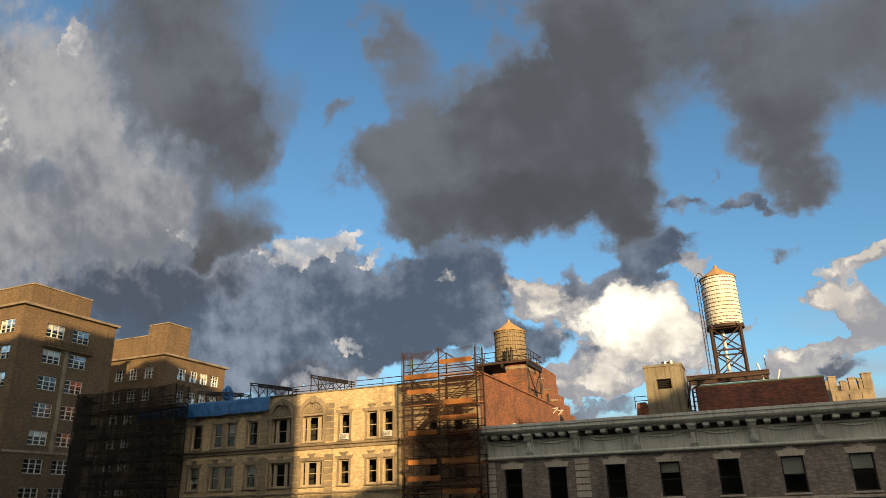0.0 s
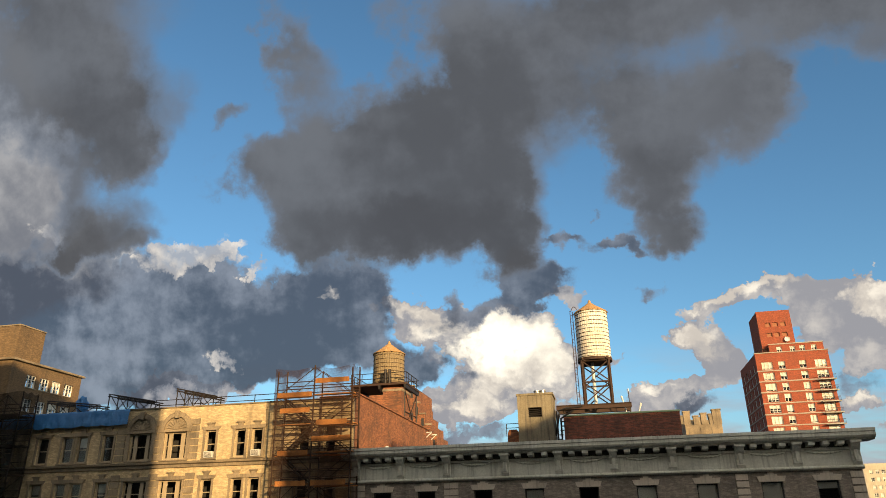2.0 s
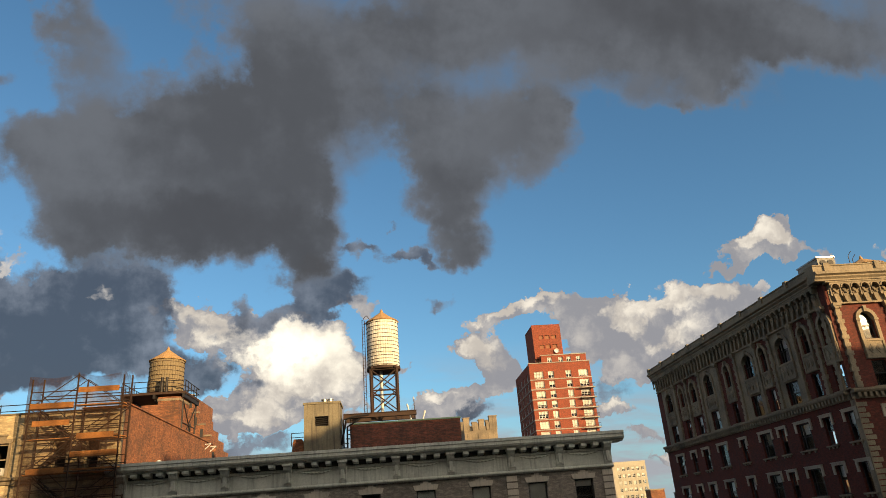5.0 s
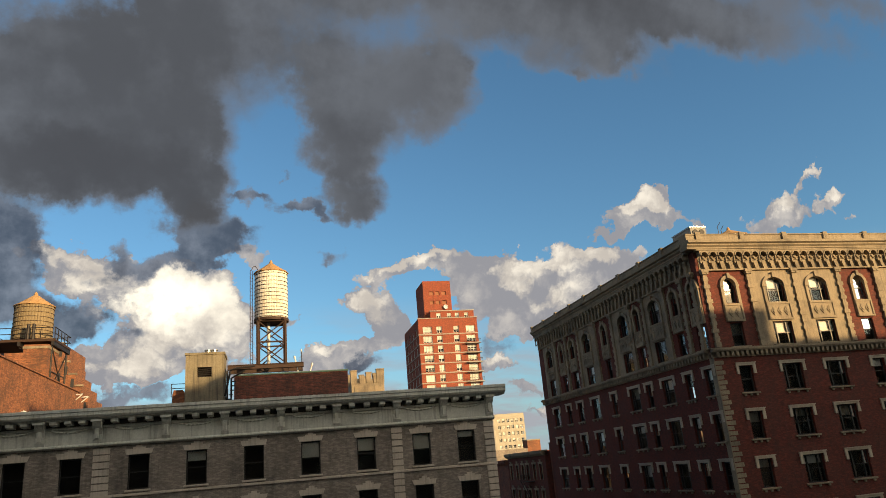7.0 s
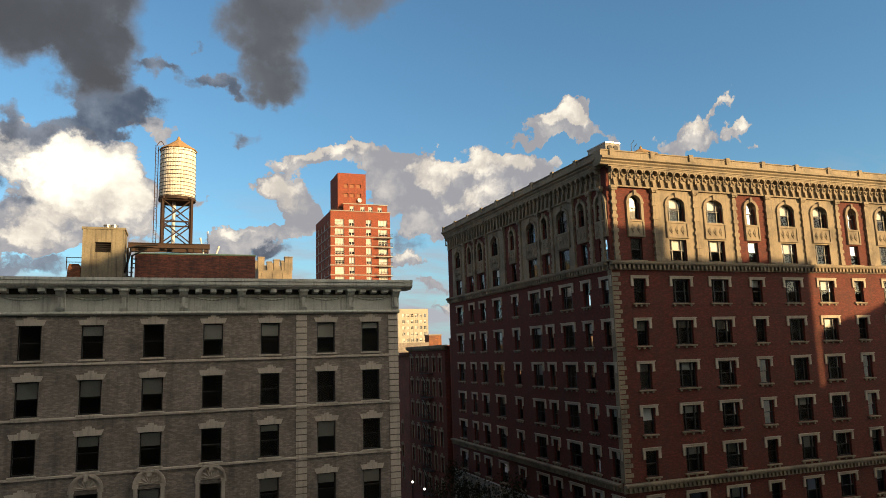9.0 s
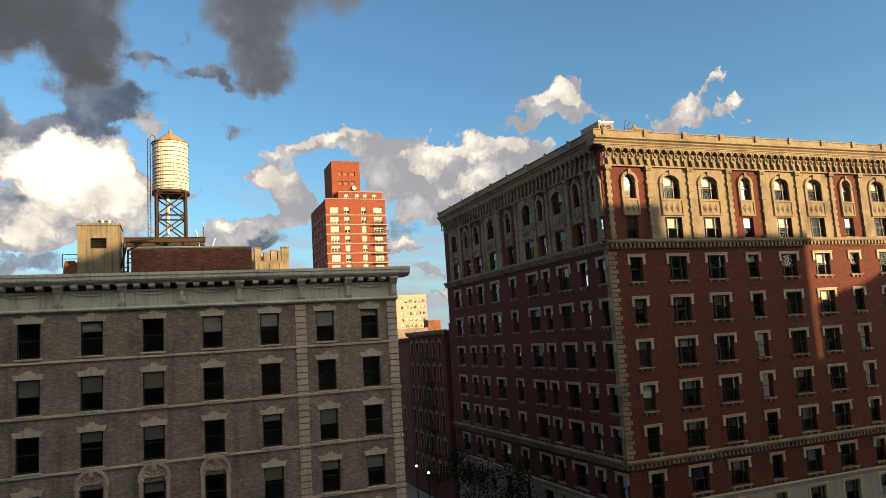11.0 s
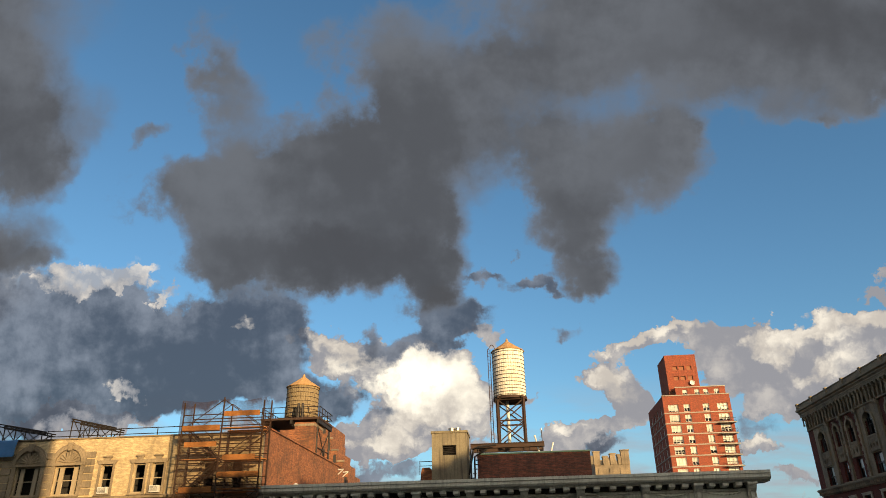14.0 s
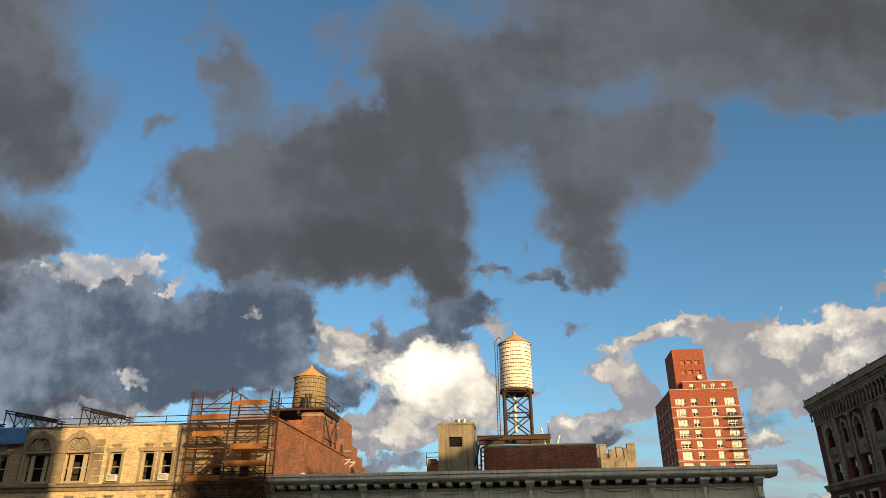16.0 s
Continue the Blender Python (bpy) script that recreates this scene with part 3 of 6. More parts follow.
def window(parent, x, z, w, h, mat, style="sash", blind=0.0, back=0.16, cloth=False, at=None, dress=None):
    """A window with its lower left corner at (x, z) on a front: frame, panes, what hangs behind them, and its stone dressings."""
    def frame_of(bm):
        e, m = (0.11, 0.15) if mat is FRAME_TAN else (0.075, 0.045)
        cuts = [0.0] + [c * w for c in {"triple": (0.23, 0.77), "casement": (1 / 3, 2 / 3), "pair": (0.5,)}.get(style, ())] + [w]
        bars = [0.0, h * 0.33, h * 0.66, h] if style == "casement" else [0.0, h / 2, h]
        lights = []
        for i in range(len(cuts) - 1):
            for j in range(len(bars) - 1):
                lights.append((cuts[i] + (m if i else e), cuts[i + 1] - (m if i + 2 < len(cuts) else e), bars[j] + (0.03 if j else e), bars[j + 1] - (0.03 if j + 2 < len(bars) else e)))
        pierced(bm, 0, w, 0, h, lights, 0.12)
        ring = [(0, 0), (w, 0), (w, h), (0, h)]
        for (a, b), (c, d) in zip(ring, ring[1:] + ring[:1]):
            bm.faces.new([bm.verts.new(p) for p in ((a, 0, b), (a, 0.12, b), (c, 0.12, d), (c, 0, d))])
        bmesh.ops.remove_doubles(bm, verts=bm.verts, dist=0.0005)
        bmesh.ops.translate(bm, verts=bm.verts, vec=(0, back, 0))
    ob = part("window", shared(("window", style, w, h, mat.name, back), frame_of, mat), None, parent, at=pose(x, 0, z))
    glazing(ob, w, h, mat, style, blind, back, cloth)
    for name, me in dress or ():
        part(name, me, None, ob)
    return ob


def splayed_lintel(bm, w, h, lift=0.34, key=0.22, proud=0.07):
    """A flat arch with splayed ends and a stepped keystone, over a window of that size."""
    s, k = 0.22, 0.17
    outline = [(-0.10, h + 0.01), (w + 0.10, h + 0.01), (w + s, h + lift), (w / 2 + 2.1 * k, h + lift), (w / 2 + 2.1 * k, h + lift + key * 0.45), (w / 2 + k, h + lift + key * 0.45), (w / 2 + k, h + lift + key),
               (w / 2 - k, h + lift + key), (w / 2 - k, h + lift + key * 0.45), (w / 2 - 2.1 * k, h + lift + key * 0.45), (w / 2 - 2.1 * k, h + lift), (-s, h + lift)]
    prism(bm, outline, -proud, 0.02)
    for x in (w * 0.25, w * 0.75):
        box(bm, x - 0.012, x + 0.012, -proud - 0.004, -proud + 0.01, h + 0.01, h + lift)


def sill_block(bm, w, proud=0.13, thick=0.14, wide=0.12):
    run(bm, [(-proud, -thick + 0.03), (-proud, -0.02), (0.16, 0.0), (0.16, -thick), (-proud + 0.05, -thick)], -wide, w + wide)


def eared_hood(bm, w, h, proud=0.10):
    """A flat hood whose ends turn down beside the window."""
    a, t, drop = 0.30, 0.26, 0.62
    prism(bm, [(-a, h - drop), (-0.06, h - drop), (-0.06, h + 0.02), (w + 0.06, h + 0.02), (w + 0.06, h - drop), (w + a, h - drop), (w + a, h + t), (-a, h + t)], -proud, 0.02)
    box(bm, -a - 0.05, w + a + 0.05, -proud - 0.06, -proud + 0.01, h + t - 0.07, h + t)


def bracket_sill(bm, w):
    sill_block(bm, w, 0.16, 0.15, 0.22)
    for x in (0.05, w * 0.5, w - 0.05):
        prism(bm, [(x - 0.08, -0.30), (x + 0.08, -0.30), (x + 0.10, -0.15), (x - 0.10, -0.15)], -0.11, 0.0)


def solid_wall(name, mat, parent, x0, x1, z0, z1, holes, at, label="", thick=0.35):
    """A wall with its openings, as one mesh: the front with its reveals, the edges and the back."""
    bm = bmesh.new()
    pierced(bm, x0, x1, z0, z1, holes, thick)
    for a, b in (((x0, z0), (x1, z0)), ((x1, z0), (x1, z1)), ((x1, z1), (x0, z1)), ((x0, z1), (x0, z0))):
        bm.faces.new([bm.verts.new(p) for p in ((a[0], 0, a[1]), (a[0], thick, a[1]), (b[0], thick, b[1]), (b[0], 0, b[1]))])
    return part(name, bm, mat, parent, label, at)


def body(parent, mat, x0, x1, y0, y1, h, faces="LRB", inset=1.0, front=0.35):
    """The rest of a house in its own frame: plain walls at the Left, Right and Back, the roof, and a near-black block
    for the unlit rooms.
    """
    if "L" in faces:
        block("wall", mat, parent, x0, x0 + 0.35, y0 + front, y1, 0, h)
    if "R" in faces:
        block("wall", mat, parent, x1 - 0.35, x1, y0 + front, y1, 0, h)
    if "B" in faces:
        block("wall", mat, parent, x0 + 0.35, x1 - 0.35, y1 - 0.35, y1, 0, h)
    block("roof", ROOFING, parent, x0 + 0.35, x1 - 0.35, y0 + front, y1 - 0.35, h - 0.9, h - 0.6, "black tarred flat roof")
    block("interior", INNER_SHADE, parent, x0 + inset, x1 - inset, y0 + inset + 0.3, y1 - inset, 0.1, h - 0.95, "near-black block in place of the unlit rooms behind the windows")


def quoins(parent, mat, x0, x1, z0, z1, step=0.42, proud=0.07, alternate=0.0):
    """A strip of corner blocks, each a piece of its own."""
    n = int((z1 - z0) / step)
    for i in range(n):
        grow = alternate * (i % 2)
        me = shared(("quoin", round(x1 - x0, 2), step, grow, mat.name), lambda bm: prism(bm, [(0.02, 0.03), (x1 - x0 + grow - 0.02, 0.03), (x1 - x0 + grow, 0.05), (x1 - x0 + grow, step - 0.07), (x1 - x0 + grow - 0.02, step - 0.05), (0.02, step - 0.05), (0, step - 0.07), (0, 0.05)], -proud, 0.01), mat)
        part("quoin", me, None, parent, at=pose(x0, 0, z0 + i * step))


def moulding(name, mat, parent, outline, x0, x1, label="", at=None):
    bm = bmesh.new()
    run(bm, outline, x0, x1)
    return part(name, bm, mat, parent, label, at)


# ---- grey corner house over the avenue ----
rng = random.Random(7)
gray = thing("apartment_house", pose(0, LINE, 0), "tan-grey brick apartment house with a flaking grey-green cornice", "building")
COLS = (-15.2, -12.1, -8.23, -4.84, -1.35, 2.23, 5.87, 9.63, 12.77)
ROWS = (22.33, 19.0, 15.67, 12.28, 8.95, 5.6)
W, H = 1.24, 2.07
solid_wall("wall", GRAY_BRICK, gray, -17.4, 14.8, 0, 26.95, [(x - W / 2, x + W / 2, z, z + H) for x in COLS for z in ROWS], pose(0, 0, 0))
body(gray, GRAY_BRICK, -17.4, 14.8, 0, 28, 26.95)
BLINDS = {(0, 5): 0.5, (0, 6): 0.4, (0, 7): 0.5, (0, 8): 0.2, (1, 2): 0.5, (1, 3): 0.5, (1, 4): 0.5, (2, 4): 0.4, (2, 6): 0.2, (2, 7): 0.5, (3, 4): 0.3, (3, 6): 0.4, (3, 7): 0.3, (3, 8): 0.4, (4, 3): 0.5, (4, 6): 0.4}
lintel = shared(("lintel", W, H), lambda bm: splayed_lintel(bm, W, H), GRAY_STONE)
sill = shared(("sill", W), lambda bm: sill_block(bm, W), GRAY_STONE)


def pediment_surround(bm, w=W, h=H):
    """Pilasters and a round hood with a carved fan."""
    for s in (-1, 1):
        x = w / 2 + s * (w / 2 + 0.16)
        box(bm, x - 0.11, x + 0.11, -0.12, 0.02, -0.1, h + 0.1)
        box(bm, x - 0.17, x + 0.17, -0.18, 0.02, h + 0.1, h + 0.26)
    ring = arch_points(w / 2, h + 0.26, w / 2 + 0.33)
    inner = arch_points(w / 2, h + 0.26, w / 2 + 0.17)
    for i in range(len(ring) - 1):
        prism(bm, [inner[i], ring[i], ring[i + 1], inner[i + 1]], -0.2, 0.02)
    prism(bm, [(w / 2 + p * (w / 2 + 0.17), h + 0.26 + q * (w / 2 + 0.17)) for p, q in arch_points(0, 0, 1)], -0.06, 0.02)
    for i in range(7):
        a = (i + 0.5) * math.pi / 7
        bar(bm, (w / 2, -0.06, h + 0.3), (w / 2 + 0.58 * math.cos(a), -0.08, h + 0.3 + 0.58 * math.sin(a)), 0.05, 5)
    box(bm, w / 2 - 0.12, w / 2 + 0.12, -0.26, 0.0, h + 0.75, h + 1.22)


surround = shared(("surround", W, H), pediment_surround, GRAY_STONE)
for r, z in enumerate(ROWS):
    for c, x in enumerate(COLS):
        fancy = r == 3 and c in (3, 4, 5)
        drop = BLINDS.get((r, c), 0.3 if rng.random() < 0.12 else 0.0)
        window(gray, x - W / 2, z, W, H, FRAME_DARK, "sash", drop, dress=[("surround", surround), ("sill", sill)] if fancy else [("lintel", lintel), ("sill", sill)], cloth=(r, c) == (0, 2))
for z in (22.12, 18.9, 15.55, 12.17, 8.8):
    moulding("belt_course", GRAY_STONE, gray, [(-0.10, z - 0.13), (-0.10, z - 0.02), (0.01, z + 0.02), (0.01, z - 0.15)], -17.42, 14.84, "projecting stone sill course")
for a, b in ((-17.4, -16.45), (-10.85, -9.9), (7.58, 8.3), (14.08, 14.78)):
    quoins(gray, GRAY_STONE, a, b, 5.2, 24.98)
# the cornice
crown = [(-1.10, 26.86), (-1.10, 27.05), (-1.16, 27.08), (-1.16, 27.26), (0.6, 27.32), (0.6, 26.62), (-0.75, 26.62), (-0.80, 26.70), (-1.0, 26.74)]
moulding("cornice", CORNICE, gray, crown, -17.9, 15.62, "projecting sheet-metal cornice with flaking paint")
moulding("frieze", CORNICE, gray, [(-0.14, 25.25), (-0.14, 26.10), (-0.24, 26.14), (-0.24, 26.24), (-0.10, 26.26), (-0.10, 26.30), (0.0, 26.30), (0.0, 25.16)], -17.44, 14.86, "flaking grey-green frieze")
# dark strip added behind the modillions: painted shade
moulding("dentil_band", CORNICE_SHADE, gray, [(-0.06, 26.305), (-0.06, 26.612), (0.0, 26.612), (0.0, 26.305)], -17.44, 14.86, "strip behind the modillions, coloured dark for their shade")
moulding("architrave", CORNICE, gray, [(-0.28, 25.08), (-0.28, 25.14), (-0.17, 25.24), (-0.0, 25.26), (-0.0, 24.99), (-0.12, 24.99)], -17.46, 14.88)


def scroll_bracket(bm):
    prism_side = [(0.0, 25.20), (-0.18, 25.22), (-0.30, 25.42), (-0.27, 25.75), (-0.38, 26.05), (-0.62, 26.25), (-0.74, 26.45), (-0.74, 26.61), (0.0, 26.61)]
    run(bm, prism_side, -0.25, 0.25)
    box(bm, -0.31, 0.31, -0.86, 0.0, 26.48, 26.615)
    box(bm, -0.10, 0.10, -0.45, -0.2, 25.50, 26.1)


def modillion(bm):
    run(bm, [(-0.06, 26.34), (-0.55, 26.36), (-0.80, 26.42), (-0.82, 26.60), (-0.06, 26.612)], -0.19, 0.19)


BRACKETS = (-17.0, -13.82, -10.62, -6.65, -3.13, 0.36, 3.95, 8.0, 11.26, 14.53)
for x in BRACKETS:
    part("bracket", shared(("bracket",), scroll_bracket, CORNICE), None, gray, at=pose(x, -0.004, -0.004))
for a, b in zip(BRACKETS, BRACKETS[1:]):
    for i in range(1, 4):
        part("modillion", shared(("modillion",), modillion, CORNICE), None, gray, at=pose(a + (b - a) * i / 4, -0.003, 0))

    def garland(bm):
        tube(bm, [((k / 16 - 0.5) * 2.0, -0.15 - 0.03 * (k % 2), 26.0 + 0.5 * (k / 16 - 0.5) ** 2) for k in range(17)], 0.07, 6)
    part("garland", shared(("garland",), garland, CORNICE), None, gray, at=pose((a + b) / 2, 0, -0.05))

# ---- red corner house beyond the side street ----
red = thing("apartment_house", pose(0, LINE, 0), "deep red brick apartment house with cream stone dressings", "building")
FRONT = pose(0, 0, 0)
RX0, RX1, RDEEP, RTOP = 33.2, 82.0, 36.6, 37.7
SIDE = pose(RX0, 0, 0, 0, 0, -90)  # along it, x runs from 0 at the avenue to minus the depth
front_cols = []
for k in range(4):
    for c, w in ((35.85, 1.15), (40.1, 1.8), (44.25, 1.85)):
        if c + k * 12.6 < 80:
            front_cols.append((c + k * 12.6, w))
side_cols = [(-y, w) for y, w in ((0.95, 1.2), (3.9, 1.05), (7.2, 1.85), (10.5, 1.0), (13.3, 1.85), (17.6, 1.05), (22.0, 1.8), (26.0, 1.4), (29.2, 1.1), (33.0, 1.8))]
ARCHED, SECOND = (32.72, 2.05), (29.25, 1.85)
LOWER = [(25.67, 2.02), (22.17, 2.02), (18.62, 2.05), (15.1, 2.05), (11.78, 2.02), (8.2, 1.98)]
BASE_ROW = (4.9, 2.1)


def red_front(cols, x0, x1, at, closes):
    """One street front of the red house, built in its own plane."""
    face = []
    for c, w in cols:
        for z, h in (ARCHED, SECOND, *LOWER):
            face.append((c - w / 2, c + w / 2, z, z + h))
    solid_wall("wall", RED_BRICK, red, x0, x1, 7.6, RTOP, face, at)
    solid_wall("base_wall", PALE_STONE, red, x0, x1, 0, 7.6, [(c - w / 2, c + w / 2, BASE_ROW[0], sum(BASE_ROW)) for c, w in cols], at @ pose(0, -0.06, 0), "pale stone base")
    holder = part("upper_ledge", shared(("upper_ledge", x0), lambda bm: run(bm, [(-0.22, 29.0), (-0.26, 29.16), (0.0, 29.2), (0.0, 28.95)], x0 - 0.2, x1), STONE), None, red, "cream stone ledge", at)
    low = part("lower_ledge", shared(("lower_ledge", x0), lambda bm: run(bm, [(-0.16, 7.5), (-0.2, 7.7), (0.0, 7.78), (0.0, 7.45)], x0 - 0.2, x1), PALE_STONE), None, red, "pale stone ledge", at)
    for c, w in cols:
        wide = w > 1.5
        style = "triple" if wide else "sash"
        for z, h in (*LOWER, BASE_ROW):
            hood = shared(("hood", w, h), lambda bm: eared_hood(bm, w, h), HOOD_STONE)
            under = shared(("bracket_sill", w), lambda bm: bracket_sill(bm, w), STONE)
            window(red, 0, 0, w, h, FRAME_DARK, style, rng.choice((0, 0, 0, 0.4, 0.5, 0.3)), 0.2, rng.random() < 0.15, dress=[("hood", hood), ("sill", under)]).matrix_basis = at @ pose(c - w / 2, 0, z)
        z, h = SECOND
        frame_two = shared(("upper_sill", w), lambda bm: sill_block(bm, w, 0.2, 0.16, 0.3), STONE)
        window(red, 0, 0, w, h, FRAME_DARK, style, rng.choice((0, 0, 0.4, 0.5)), 0.2, dress=[("sill", frame_two)]).matrix_basis = at @ pose(c - w / 2, 0, z)
        z, h = ARCHED

        def arch(bm):
            r = w / 2
            foot = h - r * (0.72 if wide else 1.0)
            lift = (h - foot) / r
            inner = [(w / 2 + r * math.cos(i * math.pi / 12), foot + lift * r * math.sin(i * math.pi / 12)) for i in range(13)]
            for p, q in zip(inner, inner[1:]):
                prism(bm, [p, (p[0], h + 0.01), (q[0], h + 0.01), q] if p[0] < w + 9 else [p], -0.05, 0.3)
            outer = [(w / 2 + (r + 0.26) * math.cos(i * math.pi / 12), foot + (lift * r + 0.26) * math.sin(i * math.pi / 12)) for i in range(13)]
            for i in range(12):
                prism(bm, [inner[i], outer[i], outer[i + 1], inner[i + 1]], -0.20, 0.0)
            box(bm, w / 2 - 0.13, w / 2 + 0.13, -0.30, 0.0, h - 0.02, h + 0.42)
            for s in (-1, 1):
                x = w / 2 + s * (r + 0.14)
                box(bm, x - 0.13, x + 0.13, -0.16, 0.02, -0.05, foot)
                box(bm, x - 0.17, x + 0.17, -0.21, 0.02, foot - 0.12, foot + 0.04)
            bmesh.ops.remove_doubles(bm, verts=bm.verts, dist=0.002)

        top = window(red, 0, 0, w, h, FRAME_DARK, style, rng.choice((0, 0.3, 0.4, 0.5)), 0.2, dress=[("arch", shared(("arch", w), arch, STONE))])
        top.matrix_basis = at @ pose(c - w / 2, 0, z)

        def panel(bm):
            box(bm, -0.3, w + 0.3, -0.12, 0.02, 0.06, 1.52)
            for a, b, p, q in ((-0.25, w + 0.25, 1.36, 1.5), (-0.25, w + 0.25, 0.08, 0.22), (-0.25, -0.1, 0.24, 1.34), (w + 0.1, w + 0.25, 0.24, 1.34)):
                box(bm, a, b, -0.19, -0.11, p, q)
            n = 3 if wide else 2
            for i in range(n):
                x = w * (i + 0.5) / n
                prism(bm, [(x, 0.42), (x + 0.26, 0.78), (x, 1.14), (x - 0.26, 0.78)], -0.18, -0.11)
                prism(bm, [(x, 0.6), (x + 0.12, 0.78), (x, 0.96), (x - 0.12, 0.78)], -0.23, -0.17)
        part("panel", shared(("panel", w), panel, STONE), None, holder, at=pose(c - w / 2, 0, 31.15))
    # stone bays round the wide windows, pilasters between all
    order = sorted(cols)
    edges = [(order[i][0] + order[i][1] / 2 + order[i + 1][0] - order[i + 1][1] / 2) / 2 for i in range(len(order) - 1)]
    for i, (c, w) in enumerate(order):
        if w > 1.5:
            a = edges[i - 1] if i else c - 2
            b = edges[i] if i < len(edges) else min(c + 2, x1)
            bm = bmesh.new()
            pierced(bm, a, b, 29.2, 35.5, [(c - w / 2, c + w / 2, ARCHED[0], sum(ARCHED)), (c - w / 2, c + w / 2, SECOND[0], sum(SECOND))], 0.1)
            for face_edge in ((a, 29.2, a, 35.5), (b, 29.2, b, 35.5), (a, 35.5, b, 35.5)):
                xa, za, xb, zb = face_edge
                bm.faces.new([bm.verts.new(p) for p in ((xa, 0, za), (xa, 0.09, za), (xb, 0.09, zb), (xb, 0, zb))])
            part("stone_bay", bm, STONE, holder, at=pose(0, -0.05, 0))

    def pilaster(bm):
        box(bm, -0.24, 0.24, -0.26, 0.0, 29.2, 29.62)
        box(bm, -0.17, 0.17, -0.20, 0.0, 29.62, 35.1)
        for i in range(9):
            z = 29.75 + i * 0.6
            box(bm, -0.23 - 0.05 * (i % 2), 0.23 + 0.05 * (i % 2), -0.235, -0.0, z, z + 0.3)
        box(bm, -0.26, 0.26, -0.30, 0.0, 35.1, 35.26)
        box(bm, -0.32, 0.32, -0.36, 0.0, 35.26, 35.5)
        for s in (-1, 1):
            bar(bm, (s * 0.2, -0.34, 35.18), (s * 0.2, -0.2, 35.18), 0.09, 8)
    pins = edges + [closes]
    for x in pins:
        part("pilaster", shared(("pilaster",), pilaster, STONE), None, holder, at=pose(x, 0, 0))
    # arcaded frieze, unit by unit
    step = 0.79
    n = int((x1 - x0) / step)

    def arcade(bm):
        """One bay of the frieze: a stilted arch on hanging shafts, a carved boss and its corbel."""
        r, spring, mid = 0.31, 36.62, step / 2
        pts = arch_points(mid, spring, r, 8)
        prism(bm, [(0, spring - 0.02), (mid - r, spring - 0.02)] + pts[::-1][1:-1] + [(mid + r, spring - 0.02), (step, spring - 0.02), (step, 37.16), (0, 37.16)], -0.46, -0.05)
        inner, outer = arch_points(mid, spring, r - 0.02, 8), arch_points(mid, spring, r + 0.07, 8)
        for k in range(8):
            prism(bm, [inner[k], outer[k], outer[k + 1], inner[k + 1]], -0.54, -0.44)
        box(bm, 0, step, -0.05, 0.02, 35.42, 37.16)
        bar(bm, (0, -0.38, 36.15), (0, -0.38, spring), 0.075, 6)
        prism(bm, [(-0.03, 35.98), (0.03, 35.98), (0.10, 36.15), (-0.10, 36.15)], -0.46, -0.28)
        bmesh.ops.create_icosphere(bm, subdivisions=1, radius=0.19, matrix=pose(mid, -0.2, 36.48))
        for s in (-1, 1):
            bmesh.ops.create_icosphere(bm, subdivisions=1, radius=0.10, matrix=pose(mid + s * 0.15, -0.22, 36.28))
        prism(bm, [(mid - 0.06, 35.55), (mid + 0.06, 35.55), (mid + 0.17, 36.2), (mid - 0.17, 36.2)], -0.30, -0.05)
        box(bm, 0, step, -0.24, -0.05, 35.42, 35.54)
    for i in range(n):
        part("arcade_arch", shared(("arcade_arch",), arcade, STONE), None, holder, at=pose(x0 + (x1 - x0 - n * step) / 2 + i * step, 0, 0))
    moulding("cornice", STONE, red, [(-0.40, 37.16), (-0.50, 37.20), (-0.50, 37.32), (-0.66, 37.46), (-0.66, 37.56), (-0.86, 37.66), (-0.86, 37.86), (-0.62, 37.90), (-0.62, 38.30), (-0.68, 38.34), (-0.68, 38.42), (0.5, 38.46), (0.5, 37.16)], x0 - (0.78 if closes == 33.75 else 0.0), x1 + (0.0 if closes == 33.75 else 0.005), "cream stone cornice", at)
    moulding("string_course", STONE, red, [(-0.12, 37.0), (-0.50, 37.06), (-0.50, 37.15), (-0.1, 37.155)], x0, x1, at=at)
    for i in range(int((x1 - x0) / 4.1) + 1):
        part("parapet_block", shared(("parapet_block",), lambda bm: prism(bm, [(-0.22, 37.9), (0.22, 37.9), (0.22, 38.54), (-0.22, 38.54)], -0.76, -0.4), STONE), None, holder, at=pose(x0 + 0.3 + i * 4.1, 0, 0))
    # belts with corbels
    for z, deepness in ((28.42, 0.42), (10.72, 0.36)):
        moulding("belt_course", STONE, red, [(-deepness, z + 0.42), (-deepness - 0.08, z + 0.56), (-deepness - 0.08, z + 0.66), (0.0, z + 0.72), (0.0, z), (-0.10, z), (-0.10, z + 0.42)], x0 - (0.2 if closes == 33.75 else 0.0), x1, "cream stone belt with small corbels", at)
        belt_step = 0.44
        for i in range(int((x1 - x0) / belt_step)):
            me = shared(("corbel", z), lambda bm: prism(bm, [(-0.09, z + 0.08), (0.09, z + 0.08), (0.12, z + 0.42), (-0.12, z + 0.42)], -deepness + 0.06, -0.09), STONE)
            part("corbel", me, None, low, at=pose(x0 + 0.22 + i * belt_step, 0, 0))


